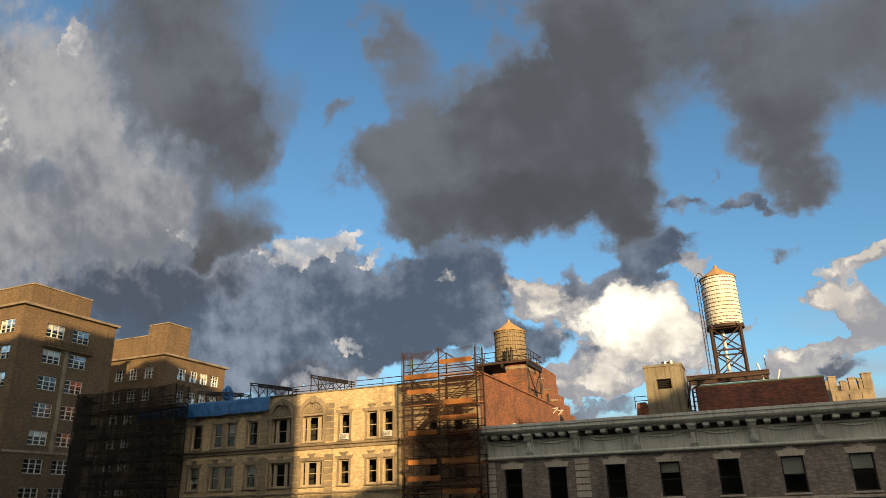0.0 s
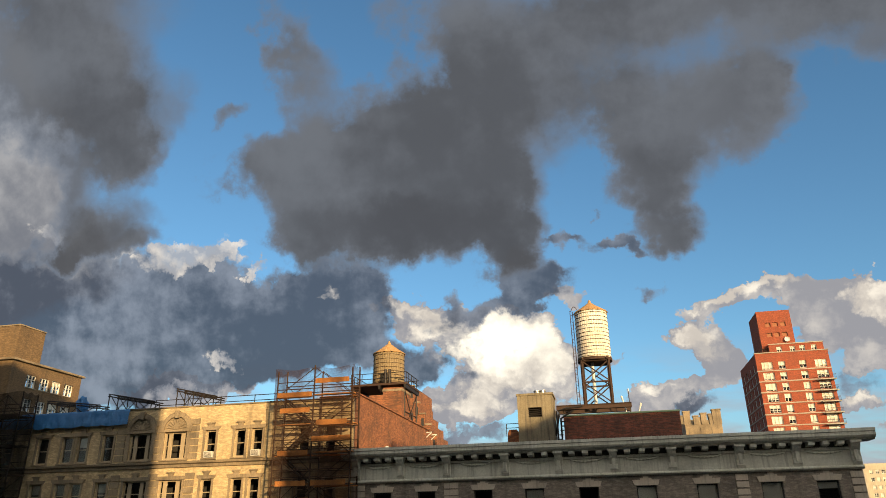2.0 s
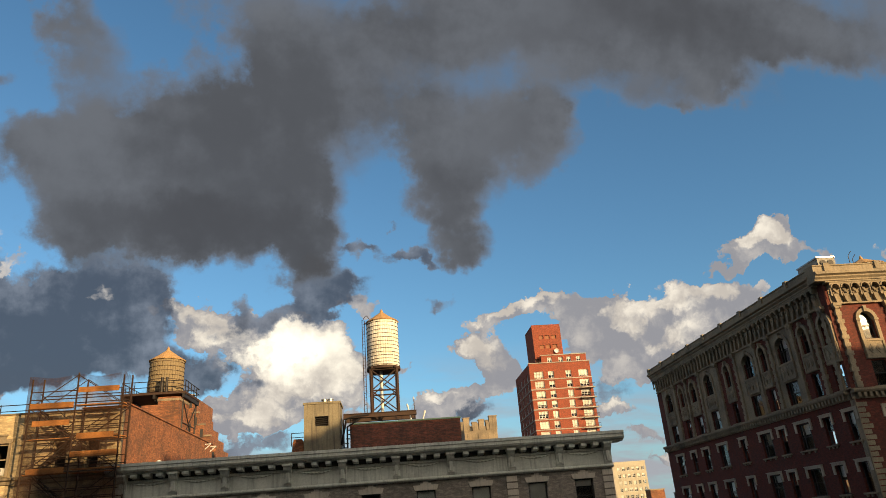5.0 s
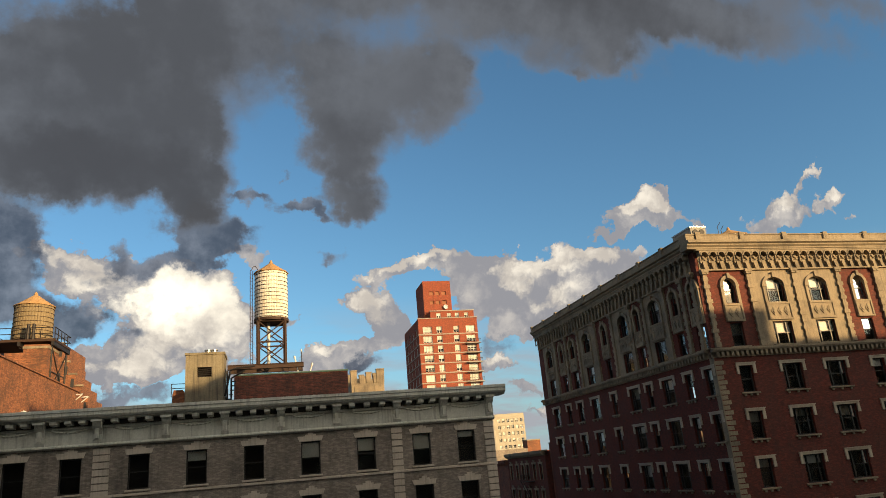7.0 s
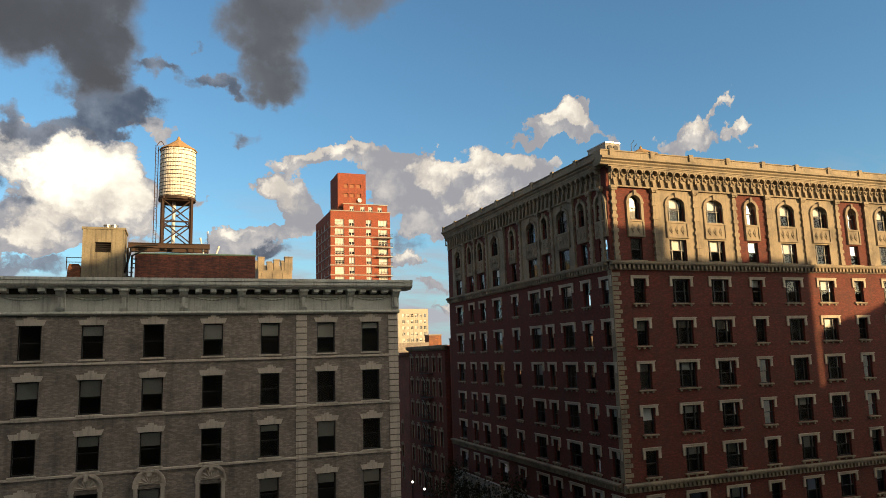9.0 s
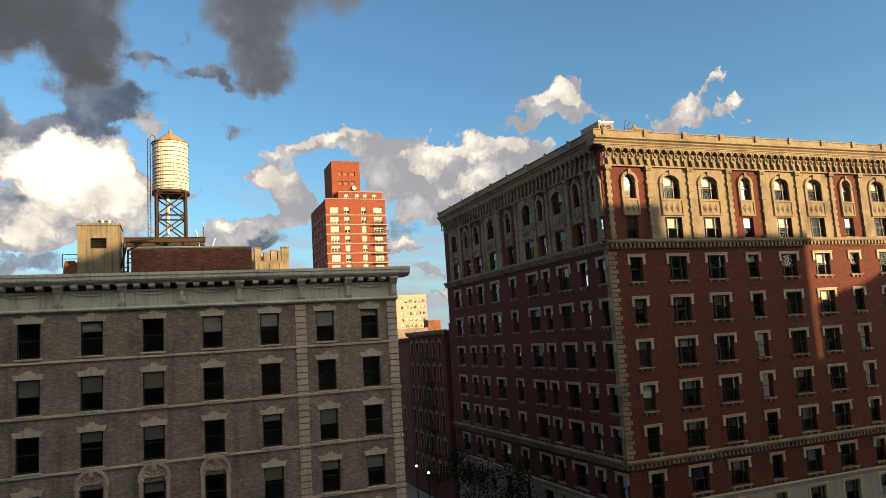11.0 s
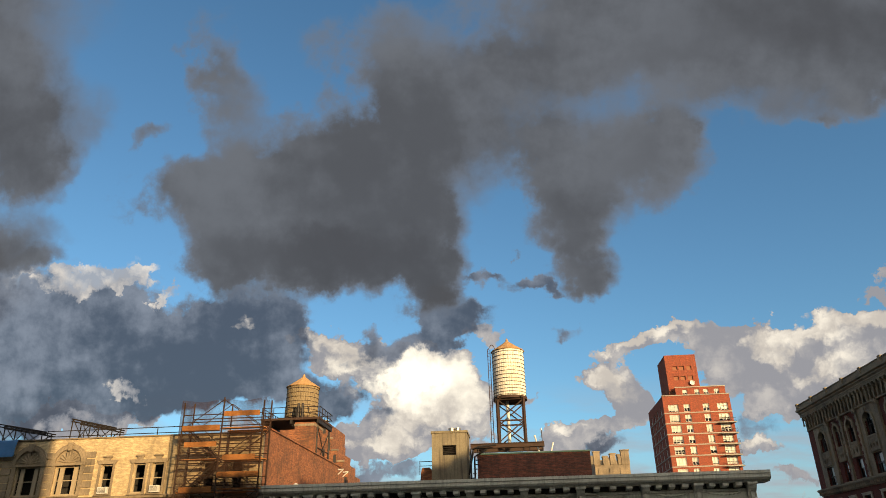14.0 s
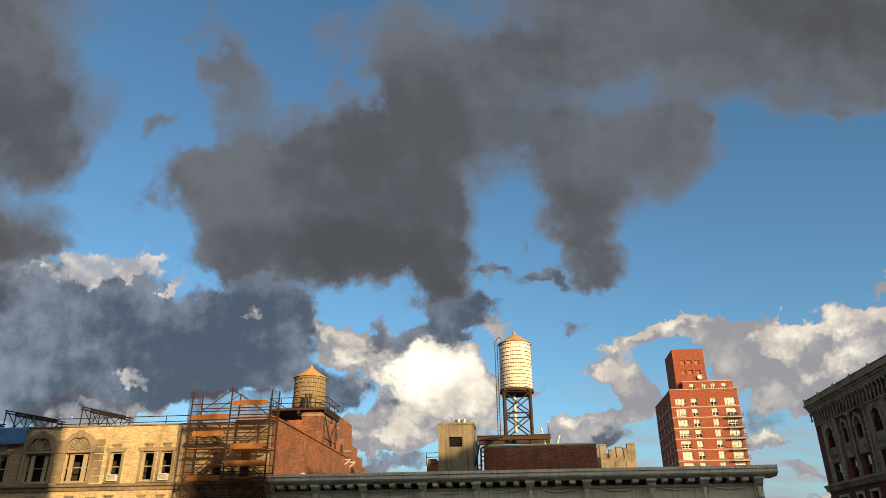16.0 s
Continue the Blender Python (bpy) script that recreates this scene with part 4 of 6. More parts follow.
red_front(front_cols, RX0, RX1, FRONT, 33.75)
red_front(side_cols, -RDEEP, -0.36, SIDE, -0.75)
quoins(red, STONE, RX0 + 0.0, RX0 + 0.55, 11.5, 28.4, 0.38, 0.06, 0.22)
corner_strip = part("corner_strip", shared(("corner_strip",), lambda bm: box(bm, 0, 0.06, -0.06, 0.5, 11.5, 28.4), STONE), None, red, "cream stone corner quoins", at=pose(RX0 - 0.06, 0, 0))
block("wall", RED_BRICK, red, RX1 - 0.35, RX1, 0.36, RDEEP, 0, RTOP)
block("wall", RED_BRICK, red, RX0 + 0.36, RX1 - 0.36, RDEEP - 0.35, RDEEP, 0, RTOP)
block("roof", ROOFING, red, RX0 + 0.4, RX1 - 0.4, 0.4, RDEEP - 0.4, 37.2, 37.5, "black tarred flat roof")
block("interior", INNER_SHADE, red, RX0 + 1.5, RX1 - 1.0, 1.5, RDEEP - 1.0, 0.1, 37.1, "near-black block in place of the unlit rooms behind the windows")

# ---- cream house with the scaffolds ----
beige = thing("apartment_house", pose(0, LINE, 0), "cream brick house with arched bays, half in shade", "building")
BZ = 30.95
SINGLE = [(-48.6, 0.95), (-46.4, 0.95), (-43.1, 1.0), (-40.9, 0.95), (-39.55, 0.95), (-37.3, 0.95), (-28.6, 0.85), (-26.2, 0.85), (-24.85, 0.85), (-21.2, 0.9), (-19.2, 0.9)]
ARCHES = [(-34.45, 1.9), (-31.5, 1.9)]
TIERS = [(27.15, 2.0), (23.85, 1.85), (20.3, 1.9), (16.8, 1.9), (13.3, 1.9), (9.8, 1.9)]
cols = SINGLE + ARCHES
solid_wall("wall", BEIGE_BRICK, beige, -50, -17.46, 0, BZ, [(x - w / 2, x + w / 2, z, z + h) for x, w in cols for z, h in TIERS], pose(0, 0, 0))
block("wall", BEIGE_BRICK, beige, -50, -49.65, 0.35, 24, 0, BZ)
block("party_wall", SIDE_BRICK, beige, -17.78, -17.46, 0.355, 24.3, 0, 31.35, "orange brick party wall")
block("wall", SIDE_BRICK, beige, -49.65, -17.8, 23.65, 24, 0, 30.8)
block("roof", ROOFING, beige, -49.6, -17.8, 0.4, 23.6, 29.9, 30.2, "black tarred flat roof")
block("interior", INNER_SHADE, beige, -48.8, -18.6, 1.4, 22.8, 0.1, 29.8, "near-black block in place of the unlit rooms behind the windows")
moulding("coping", STONE, beige, [(-0.08, BZ), (-0.10, BZ + 0.08), (0.4, BZ + 0.10), (0.4, BZ)], -50, -17.9)
moulding("coping", SIDE_BRICK, beige, [(-0.10, 0), (-0.10, 0.10), (0.42, 0.10), (0.42, 0)], 0.36, 24.3, at=pose(-17.46, 0, 31.352, 0, 0, 90))


def beige_case(bm, w, h):
    """A stone architrave and keystone round a narrow window."""
    for a, b in ((-0.17, -0.01), (w + 0.01, w + 0.17)):
        box(bm, a, b, -0.06, 0.02, -0.05, h)
    prism(bm, [(-0.2, h), (w + 0.2, h), (w + 0.36, h + 0.26), (w / 2 + 0.2, h + 0.26), (w / 2 + 0.26, h + 0.52), (w / 2 - 0.26, h + 0.52), (w / 2 - 0.2, h + 0.26), (-0.36, h + 0.26)], -0.09, 0.02)
    box(bm, w / 2 - 0.32, w / 2 + 0.32, -0.14, 0.0, h + 0.46, h + 0.56)


def arch_case(bm, w, h):
    """A round stone head with a carved fan over a three-part window."""
    for x in (-0.14, w + 0.14):
        box(bm, x - 0.14, x + 0.14, -0.10, 0.02, -0.05, h)
    box(bm, -0.34, w + 0.34, -0.16, 0.02, h, h + 0.14)
    for ra, rb, y in ((0.98, 1.2, -0.18), (1.2, 1.34, -0.11)):
        a, b = arch_points(w / 2, h + 0.14, ra), arch_points(w / 2, h + 0.14, rb)
        for i in range(12):
            prism(bm, [a[i], b[i], b[i + 1], a[i + 1]], y, 0.02)
    prism(bm, arch_points(w / 2, h + 0.14, 0.98), -0.05, 0.02)
    for i in range(9):
        t = (i + 0.5) * math.pi / 9
        bar(bm, (w / 2, -0.05, h + 0.2), (w / 2 + 0.8 * math.cos(t), -0.08, h + 0.2 + 0.75 * math.sin(t)), 0.055, 5)
    bar(bm, (w / 2, -0.12, h + 0.42), (w / 2, -0.03, h + 0.42), 0.2, 10)
    prism(bm, [(w / 2 - 0.13, h + 1.0), (w / 2 + 0.13, h + 1.0), (w / 2 + 0.2, h + 1.55), (w / 2 - 0.2, h + 1.55)], -0.26, 0.0)


for r, (z, h) in enumerate(TIERS):
    for x, w in cols:
        arched = (x, w) in ARCHES
        style = "triple" if arched else "sash"
        if arched and r == 0:
            dress = [("arched_head", shared(("arched_head", w, h), lambda bm: arch_case(bm, w, h), STONE))]
        else:
            dress = [("architrave", shared(("architrave", w, h), lambda bm: beige_case(bm, w, h), STONE))]
        dress.append(("sill", shared(("beige_sill", w), lambda bm: sill_block(bm, w, 0.12, 0.13, 0.2), STONE)))
        ob = window(beige, x - w / 2, z, w, h, FRAME_TAN, style, rng.choice((0, 0, 0, 0.4)), 0.14, dress=dress)
        if r == 0 and x in (-28.6, -24.85):
            unit = part("air_conditioner", shared(("air_conditioner",), lambda bm: box(bm, 0.1, 0.76, -0.22, 0.25, 0.02, 0.46), WHITE_METAL), None, ob, "white window air conditioner")
            grille = bmesh.new()
            for i in range(6):
                box(grille, 0.14, 0.72, -0.235, -0.225, 0.08 + i * 0.06, 0.105 + i * 0.06)
            part("air_grille", grille, IRON, ob)
for x in (-36.15, -33.0, -29.95):
    quoins(beige, STONE, x - 0.38, x + 0.38, 8.2, 26.3, 0.5, 0.06)
    quoins(beige, STONE, x - 0.38, x + 0.38, 27.1, 30.3, 0.5, 0.06)
for z in (26.78, 23.3, 19.75, 16.3):
    big = z > 26
    moulding("belt_course", STONE, beige, [(-0.30, z + 0.05), (-0.34, z + 0.18), (0.0, z + 0.24), (0.0, z - 0.25), (-0.12, z - 0.22), (-0.14, z - 0.02)] if big else [(-0.12, z), (-0.12, z + 0.1), (0, z + 0.13), (0, z - 0.02)], -50.1, -17.5, "cream stone belt")

# roof rail and folded pipe frames of the works
rail = thing("roof_railing", pose(0, LINE + 0.6, 0), "thin black pipe railing along the roof edge", "railing")
for x in (-34.0, -31.2, -28.4, -25.6, -23.2):
    bm = bmesh.new()
    bar(bm, (x, 0, 30.2), (x, 0, 31.75), 0.035)
    part("post", bm, IRON, rail)
for z in (31.7, 31.3):
    bm = bmesh.new()
    bar(bm, (-34.0, 0, z), (-23.2, 0, z), 0.03)
    part("rail", bm, IRON, rail)
for x0, x1, za, zb in ((-38.6, -34.7, 32.55, 31.75), (-32.5, -29.3, 32.65, 31.85), (-44.3, -39.6, 32.3, 31.7)):
    rig = thing("hoist_frame", pose(0, LINE + 1.0, 0), "black steel pipe outrigger frame standing on the roof", "scaffold frame", "roof rigs")
    posts = [(x0, za), (x0 + 0.45 * (x1 - x0), (za + zb) / 2), (x1, zb)]
    for px, top in posts:
        for y in (0.0, 1.1):
            bm = bmesh.new()
            bar(bm, (px, y, 30.2), (px, y, top), 0.045)
            part("post", bm, IRON, rig)
    for y in (0.0, 1.1):
        for h0, h1 in ((za, zb), (za - 0.18, zb - 0.16), (31.15, 31.05)):
            bm = bmesh.new()
            bar(bm, (x0 - 0.1, y, h0), (x1 + 0.3, y, h1), 0.05)
            part("beam", bm, IRON, rig)
        for (xa, ta), (xb, tb) in zip(posts, posts[1:]):
            for p, q in (((xa, y, 30.4), (xb, y, tb)), ((xa, y, ta), (xb, y, 30.4))):
                bm = bmesh.new()
                bar(bm, p, q, 0.03)
                part("brace", bm, IRON, rig)
# tarpaulin over the parapet
bm = bmesh.new()
nx = 180
grid = []
for i in range(nx + 1):
    x = -49.6 + 14.1 * i / nx
    soft = noise.noise(Vector((x * 1.3, 0, 0)))
    hem = 29.82 + 0.12 * noise.noise(Vector((x * 0.8, 5, 0))) + 0.04 * soft
    column = []
    for k in range(13):
        t = k / 12
        if t < 0.3:
            p = (0.75 - t * 3.3, 31.06 + 0.05 * soft)
        else:
            f = (t - 0.3) / 0.7
            p = (-0.30 - 0.12 * math.sin(f * 1.6), 31.05 + 0.05 * soft + (hem - 31.05) * f)
        wave = 0.10 * noise.noise(Vector((x * 1.7, t * 2.5, 2))) + 0.04 * noise.noise(Vector((x * 5, t * 4, 7)))
        column.append((x, p[0] - wave, p[1] + wave * 0.3))
    grid.append([bm.verts.new(p) for p in column])
for a, b in zip(grid, grid[1:]):
    for k in range(12):
        bm.faces.new((a[k], b[k], b[k + 1], a[k + 1])).smooth = True
sheet_cover = part("tarpaulin", bm, TARP)
sheet_cover.matrix_basis = pose(0, LINE, 0)
tagged(sheet_cover, "rumpled blue plastic tarpaulin draped over the parapet", "tarpaulin")
bm = bmesh.new()
bmesh.ops.create_icosphere(bm, subdivisions=3, radius=0.5)
for v in bm.verts:
    v.co += v.co.normalized() * 0.22 * noise.noise(v.co * 3.1)
    v.co.x *= 0.8
    v.co.z = max(v.co.z * 1.5, -0.5)
bundle = part("tarpaulin", bm, TARP)
bundle.matrix_basis = pose(-41.4, LINE + 1.5, 31.8)
tagged(bundle, "bunched blue tarpaulin hung on the pipe frame", "tarpaulin")


def scaffold(name, label, x0, x1, y0, y1, top, step, netm, xs, plank_mat, decks, stair):
    """A tube scaffold: standards, ledgers, braces, planks, a stair and debris nets."""
    s = thing(name, pose(0, 0, 0), label, "scaffold")
    for x in xs:
        for y in (y0, y1):
            bm = bmesh.new()
            bar(bm, (x, y, 0.15), (x, y, top + 0.4 * rng.random()), 0.055)
            part("standard", bm, RUST, s)
    levels = [top - 1.75 - k * step for k in range(decks)]
    for k, z in enumerate(levels):
        for y in (y0, y1):
            for dz in (0.0, 0.5, 1.0):
                bm = bmesh.new()
                bar(bm, (xs[0], y, z + dz), (xs[-1], y, z + dz), 0.035)
                part("ledger", bm, RUST, s)
        for i, (a, b) in enumerate(zip(xs, xs[1:])):
            for y in ((y0 + 0.02, y0 + 0.5), (y0 + 0.54, y0 + 1.0), (y0 + 1.04, y1)):
                if stair and i == 0 and y[0] > y0 + 0.5:
                    continue
                tilt = rng.uniform(-0.12, 0.12)
                bm = bmesh.new()
                box(bm, a + rng.uniform(-0.2, 0.3), b + rng.uniform(-0.3, 0.25), y[0], y[1], z + tilt, z + tilt + 0.06)
                part("plank", bm, plank_mat, s)
            bm = bmesh.new()
            lift = rng.choice((0.0, 0.0, 0.9))
            box(bm, a + rng.uniform(0, 0.4), b - rng.uniform(0, 0.4), y0 - 0.07, y0 - 0.03, z + lift - 0.06, z + lift + 0.28)
            part("toe_board", bm, plank_mat, s)
            for y in (y0, y1):
                flip = (k + i) % 2
                bm = bmesh.new()
                bar(bm, (a, y, z + (step if flip else 0)), (b, y, z + (0 if flip else step)), 0.028)
                part("brace", bm, RUST, s)
        if stair and k:
            xa, xb = xs[0] + 0.3, xs[0] + 2.5
            if k % 2:
                xa, xb = xb, xa
            for y in (y0 + 0.62, y0 + 1.25):
                bm = bmesh.new()
                bar(bm, (xa, y, z), (xb, y, z + step), 0.05)
                part("stringer", bm, IRON, s)
            for i in range(1, 8):
                t = i / 8
                bm = bmesh.new()
                cx, cz = xa + (xb - xa) * t, z + step * t
                box(bm, cx - 0.13, cx + 0.13, y0 + 0.64, y0 + 1.23, cz - 0.02, cz + 0.02)
                part("tread", bm, IRON, s)
            bm = bmesh.new()
            bar(bm, (xa, y0 + 0.6, z + 1.0), (xb, y0 + 0.6, z + step + 1.0), 0.025)
            part("handrail", bm, IRON, s)

    def net(pa, pb):
        bm = bmesh.new()
        n, rows = 16, 26
        grid = []
        for j in range(rows + 1):
            z = top + 0.25 - (top - 2.5) * j / rows
            line = []
            for i in range(n + 1):
                t = i / n
                p = Vector(pa).lerp(Vector(pb), t)
                out = Vector((pb[1] - pa[1], pa[0] - pb[0], 0)).normalized()
                sag = 0.10 * noise.noise(Vector((p.x * 1.1, p.y * 1.1, z * 0.6))) - 0.05
                drop = 0.18 * math.sin(t * math.pi * 2) ** 2 if j == 0 else 0
                line.append(bm.verts.new((p.x + out.x * sag, p.y + out.y * sag, z - drop)))
            grid.append(line)
        for a, b in zip(grid, grid[1:]):
            for i in range(n):
                bm.faces.new((a[i], a[i + 1], b[i + 1], b[i]))
        part("net", bm, netm, s, "debris netting")
    net((x0 - 0.15, y0 - 0.2, 0), (x1 + 0.15, y0 - 0.2, 0))
    net((x1 + 0.15, y0 - 0.2, 0), (x1 + 0.15, y1, 0))
    net((x0 - 0.15, y1, 0), (x0 - 0.15, y0 - 0.2, 0))
    return s


scaffold("scaffold", "rusty pipe scaffold with orange planks, stairs and torn netting", -22.6, -16.95, 46.2, 47.7, 32.7, 2.0, RED_NET, [-22.6, -19.8, -16.95], PLANK, 12, True)
scaffold("scaffold", "pipe scaffold wrapped in dark debris netting at the corner", -55.2, -43.9, 45.9, 47.4, 32.3, 2.1, BLACK_NET, [-55.2, -52.4, -49.6, -46.8, -43.9], RUST, 10, False)

# ---- water towers and roof houses ----


def water_tank(name, label, at, r, h, cone, mat, leg, hoops, hoop_mat):
    """A staved tank on a steel stand; its origin lies under its middle at the foot of the legs."""
    t = thing(name, at, label, "water tower")
    n = 40
    staves = bmesh.new()
    rings = []
    for z, k in ((leg, 1.0), (leg + h, 0.985)):
        ring = []
        for i in range(n):
            for off, q in ((0.0, 0.975), (0.1, 0.996), (0.5, 1.0), (0.9, 0.996)):
                a = (i + off) * math.tau / n
                ring.append(staves.verts.new((r * k * q * math.cos(a), r * k * q * math.sin(a), z)))
        rings.append(ring)
    for i in range(4 * n):
        j = (i + 1) % (4 * n)
        staves.faces.new((rings[0][i], rings[0][j], rings[1][j], rings[1][i]))
    staves.faces.new(rings[0][::-1])
    staves.faces.new(rings[1])
    part("tank", staves, mat, t)
    bm = bmesh.new()
    lathe(bm, [(r * 1.06, leg + h - 0.05), (r * 1.08, leg + h), (r * 0.55, leg + h + cone * 0.52), (0.16, leg + h + cone), (0.13, leg + h + cone + 0.15), (0.03, leg + h + cone + 0.32)], 12)
    part("conical_roof", bm, CONE_ROOF, t, "tan conical roof")
    for i in range(hoops):
        f = (i + 0.35) / hoops
        f = f ** 1.15
        z, rr = leg + h * f, r * (1.0 - 0.015 * f) + 0.012
        bm = bmesh.new()
        lathe(bm, [(rr - 0.02, z - 0.022), (rr + 0.018, z - 0.018), (rr + 0.018, z + 0.018), (rr - 0.02, z + 0.022)], 40, False)
        part("hoop", bm, hoop_mat, t)
    bm = bmesh.new()
    lathe(bm, [(r * 0.9, leg - 0.30), (r * 1.04, leg - 0.26), (r * 1.04, leg - 0.02)], 28)
    part("deck", bm, RUST, t)
    return t


tower = water_tank("water_tower", "white-painted wooden water tank on a tall steel stand", pose(-0.24, 61.2, 31.55), 1.42, 4.15, 0.95, TANK_PAINT, 4.0, 13, RUST)
LEG = 1.12
corners = [(-LEG, -LEG), (LEG, -LEG), (LEG, LEG), (-LEG, LEG)]
for x, y in corners:
    bm = bmesh.new()
    box(bm, x - 0.14, x + 0.14, y - 0.03, y + 0.03, 0, 3.75)
    box(bm, x - 0.03, x + 0.03, y - 0.14, y + 0.14, 0, 3.75)
    part("leg", bm, RUST, tower)
for (xa, ya), (xb, yb) in zip(corners, corners[1:] + corners[:1]):
    for z0, z1 in ((0.05, 1.85), (1.85, 3.65)):
        for p, q in (((xa, ya, z0), (xb, yb, z1)), ((xb, yb, z0), (xa, ya, z1))):
            bm = bmesh.new()
            bar(bm, p, q, 0.055)
            part("brace", bm, RUST, tower)
    for z in (1.85, 3.68):
        bm = bmesh.new()
        bar(bm, (xa, ya, z), (xb, yb, z), 0.075)
        part("strut", bm, RUST, tower)
for x in (-1.0, -0.5, 0, 0.5, 1.0):
    bm = bmesh.new()
    box(bm, x - 0.07, x + 0.07, -1.35, 1.35, 3.72, 3.92)
    part("joist", bm, RUST, tower)
bm = bmesh.new()
bar(bm, (-0.25, -0.1, 0), (-0.25, -0.1, 3.9), 0.14, 12)
part("riser_pipe", bm, WHITE_METAL, tower, "pale insulated riser pipe")
ladder = bmesh.new()
for dx in (-0.2, 0.2):
    bar(ladder, (-1.66 + dx * 0.5, -0.5 + dx, 0), (-1.66 + dx * 0.5, -0.5 + dx, 8.3), 0.03)
for i in range(26):
    bar(ladder, (-1.76, -0.7, 0.2 + i * 0.31), (-1.56, -0.3, 0.2 + i * 0.31), 0.016, 4)
part("ladder", ladder, RUST, tower)
hoop = bmesh.new()
pts = [(-1.7 + 0.62 * t, -0.5, 8.3 + 0.42 * math.sin(t * math.pi)) for t in [i / 10 for i in range(11)]]
tube(hoop, pts, 0.03)
part("ladder_hoop", hoop, RUST, tower)
for y in (-1.12, 1.12):
    bm = bmesh.new()
    box(bm, -3.55, 2.62, y - 0.12, y + 0.12, -0.36, -0.02)
    box(bm, -3.55, 2.62, y - 0.2, y + 0.2, -0.06, -0.012)
    box(bm, -3.55, 2.62, y - 0.2, y + 0.2, -0.40, -0.35)
    part("girder", bm, RUST, tower, "dark rusty steel girder")

bulk = thing("roof_house", pose(0, 60, 0), "low dark red brick roof house with a green copper edge", "roof house")
block("wall", ROOF_BRICK, bulk, -3.25, 6.05, 0, 5, 26.4, 30.62)
moulding("coping", COPPER, bulk, [(-0.08, 30.62), (-0.10, 30.74), (0.35, 30.76), (0.35, 30.62)], -3.3, 6.1)
block("roof", ROOFING, bulk, -3.2, 6.0, 0.36, 4.9, 30.625, 30.7)
for x, z, lean in ((1.95, 32.0, -0.25), (2.25, 32.6, 0.0), (2.9, 31.35, 0.2)):
    pipe = thing("vent_pipe", pose(x, 60.8, 30.7), "thin pale vent pipe on the roof house", "pipe", "roof pipes")
    bm = bmesh.new()
    bar(bm, (0, 0, 0), (lean, 0, z - 30.7), 0.06 if lean else 0.03, 8)
    part("shaft", bm, WHITE_METAL if lean else IRON, pipe)
    bm = bmesh.new()
    bar(bm, (lean, 0, z - 30.72), (lean * 1.25, 0, z - 30.5), 0.085 if lean else 0.04, 8)
    part("cap", bm, WHITE_METAL, pipe)

chim = thing("chimney_block", pose(0, 59, 0), "rain-streaked concrete chimney block with a dark louvre", "chimney")
bm = bmesh.new()
pierced(bm, -6.95, -4.0, 26.4, 32.35, [(-6.05, -4.95, 30.55, 31.35)], 0.4)
for a, b in (((-6.95, 0), (-6.95, 3)), ((-4.0, 0), (-4.0, 3)), ((-6.95, 3), (-4.0, 3))):
    bm.faces.new([bm.verts.new(p) for p in ((*a, 26.4), (*b, 26.4), (*b, 32.35), (*a, 32.35))])
part("shaft", bm, CONCRETE, chim)
# near-black sheet painted as the shade behind the slats
block("backing", INNER_SHADE, chim, -6.2, -4.8, 0.41, 0.5, 30.4, 31.5)
for i in range(5):
    bm = bmesh.new()
    box(bm, -6.05, -4.95, 0.12, 0.30, 30.6 + i * 0.15, 30.63 + i * 0.15)
    part("slat", bm, IRON, chim)
moulding("cap", CONCRETE, chim, [(-0.06, 32.35), (-0.08, 32.52), (3.06, 32.52), (3.06, 32.35)], -7.02, -3.93)
for x in (-5.35, -4.85):
    bm = bmesh.new()
    bar(bm, (x, 1.2, 32.5), (x, 1.2, 32.85), 0.24, 12)
    bar(bm, (x, 1.2, 32.85), (x, 1.2, 32.92), 0.30, 12)
    part("flue", bm, GALVANISED, chim, "round metal flue")

pipes = thing("pipe_run", pose(0, 59.4, 0), "dark bent pipes and a short iron stair beside the chimney", "pipes")
for pts in (((-3.75, 0, 28.0), (-3.75, 0, 31.0), (-3.0, 0, 31.2), (-1.6, 0, 31.3)), ((-3.45, 0.1, 28.0), (-3.45, 0.1, 30.4), (-2.4, 0.1, 31.0)), ((-3.95, 0.2, 29.0), (-3.5, 0.2, 31.1))):
    bm = bmesh.new()
    tube(bm, pts, 0.08, 8)
    part("pipe", bm, IRON, pipes)
for i in range(7):
    bm = bmesh.new()
    box(bm, -3.9 + i * 0.09, -3.6 + i * 0.09, -0.2, 0.2, 28.0 + i * 0.35, 28.05 + i * 0.35)
    part("tread", bm, IRON, pipes)

stub = thing("brick_chimney", pose(0, 60, 0), "small brick chimney stub with an iron rail", "chimney")
bm = bmesh.new()
prism(bm, [(-8.2, 26.4), (-7.1, 26.4), (-7.1, 29.5), (-7.25, 29.75), (-7.9, 29.75), (-8.0, 29.4)], 0, 1.2)
part("shaft", bm, SIDE_BRICK, stub)
for z in (29.9, 30.25):
    bm = bmesh.new()
    bar(bm, (-8.15, 0.1, z), (-7.0, 0.1, z), 0.03)
    part("rail", bm, IRON, stub)
for x in (-8.1, -7.05):
    bm = bmesh.new()
    bar(bm, (x, 0.1, 29.2), (x, 0.1, 30.25), 0.03)
    part("post", bm, IRON, stub)

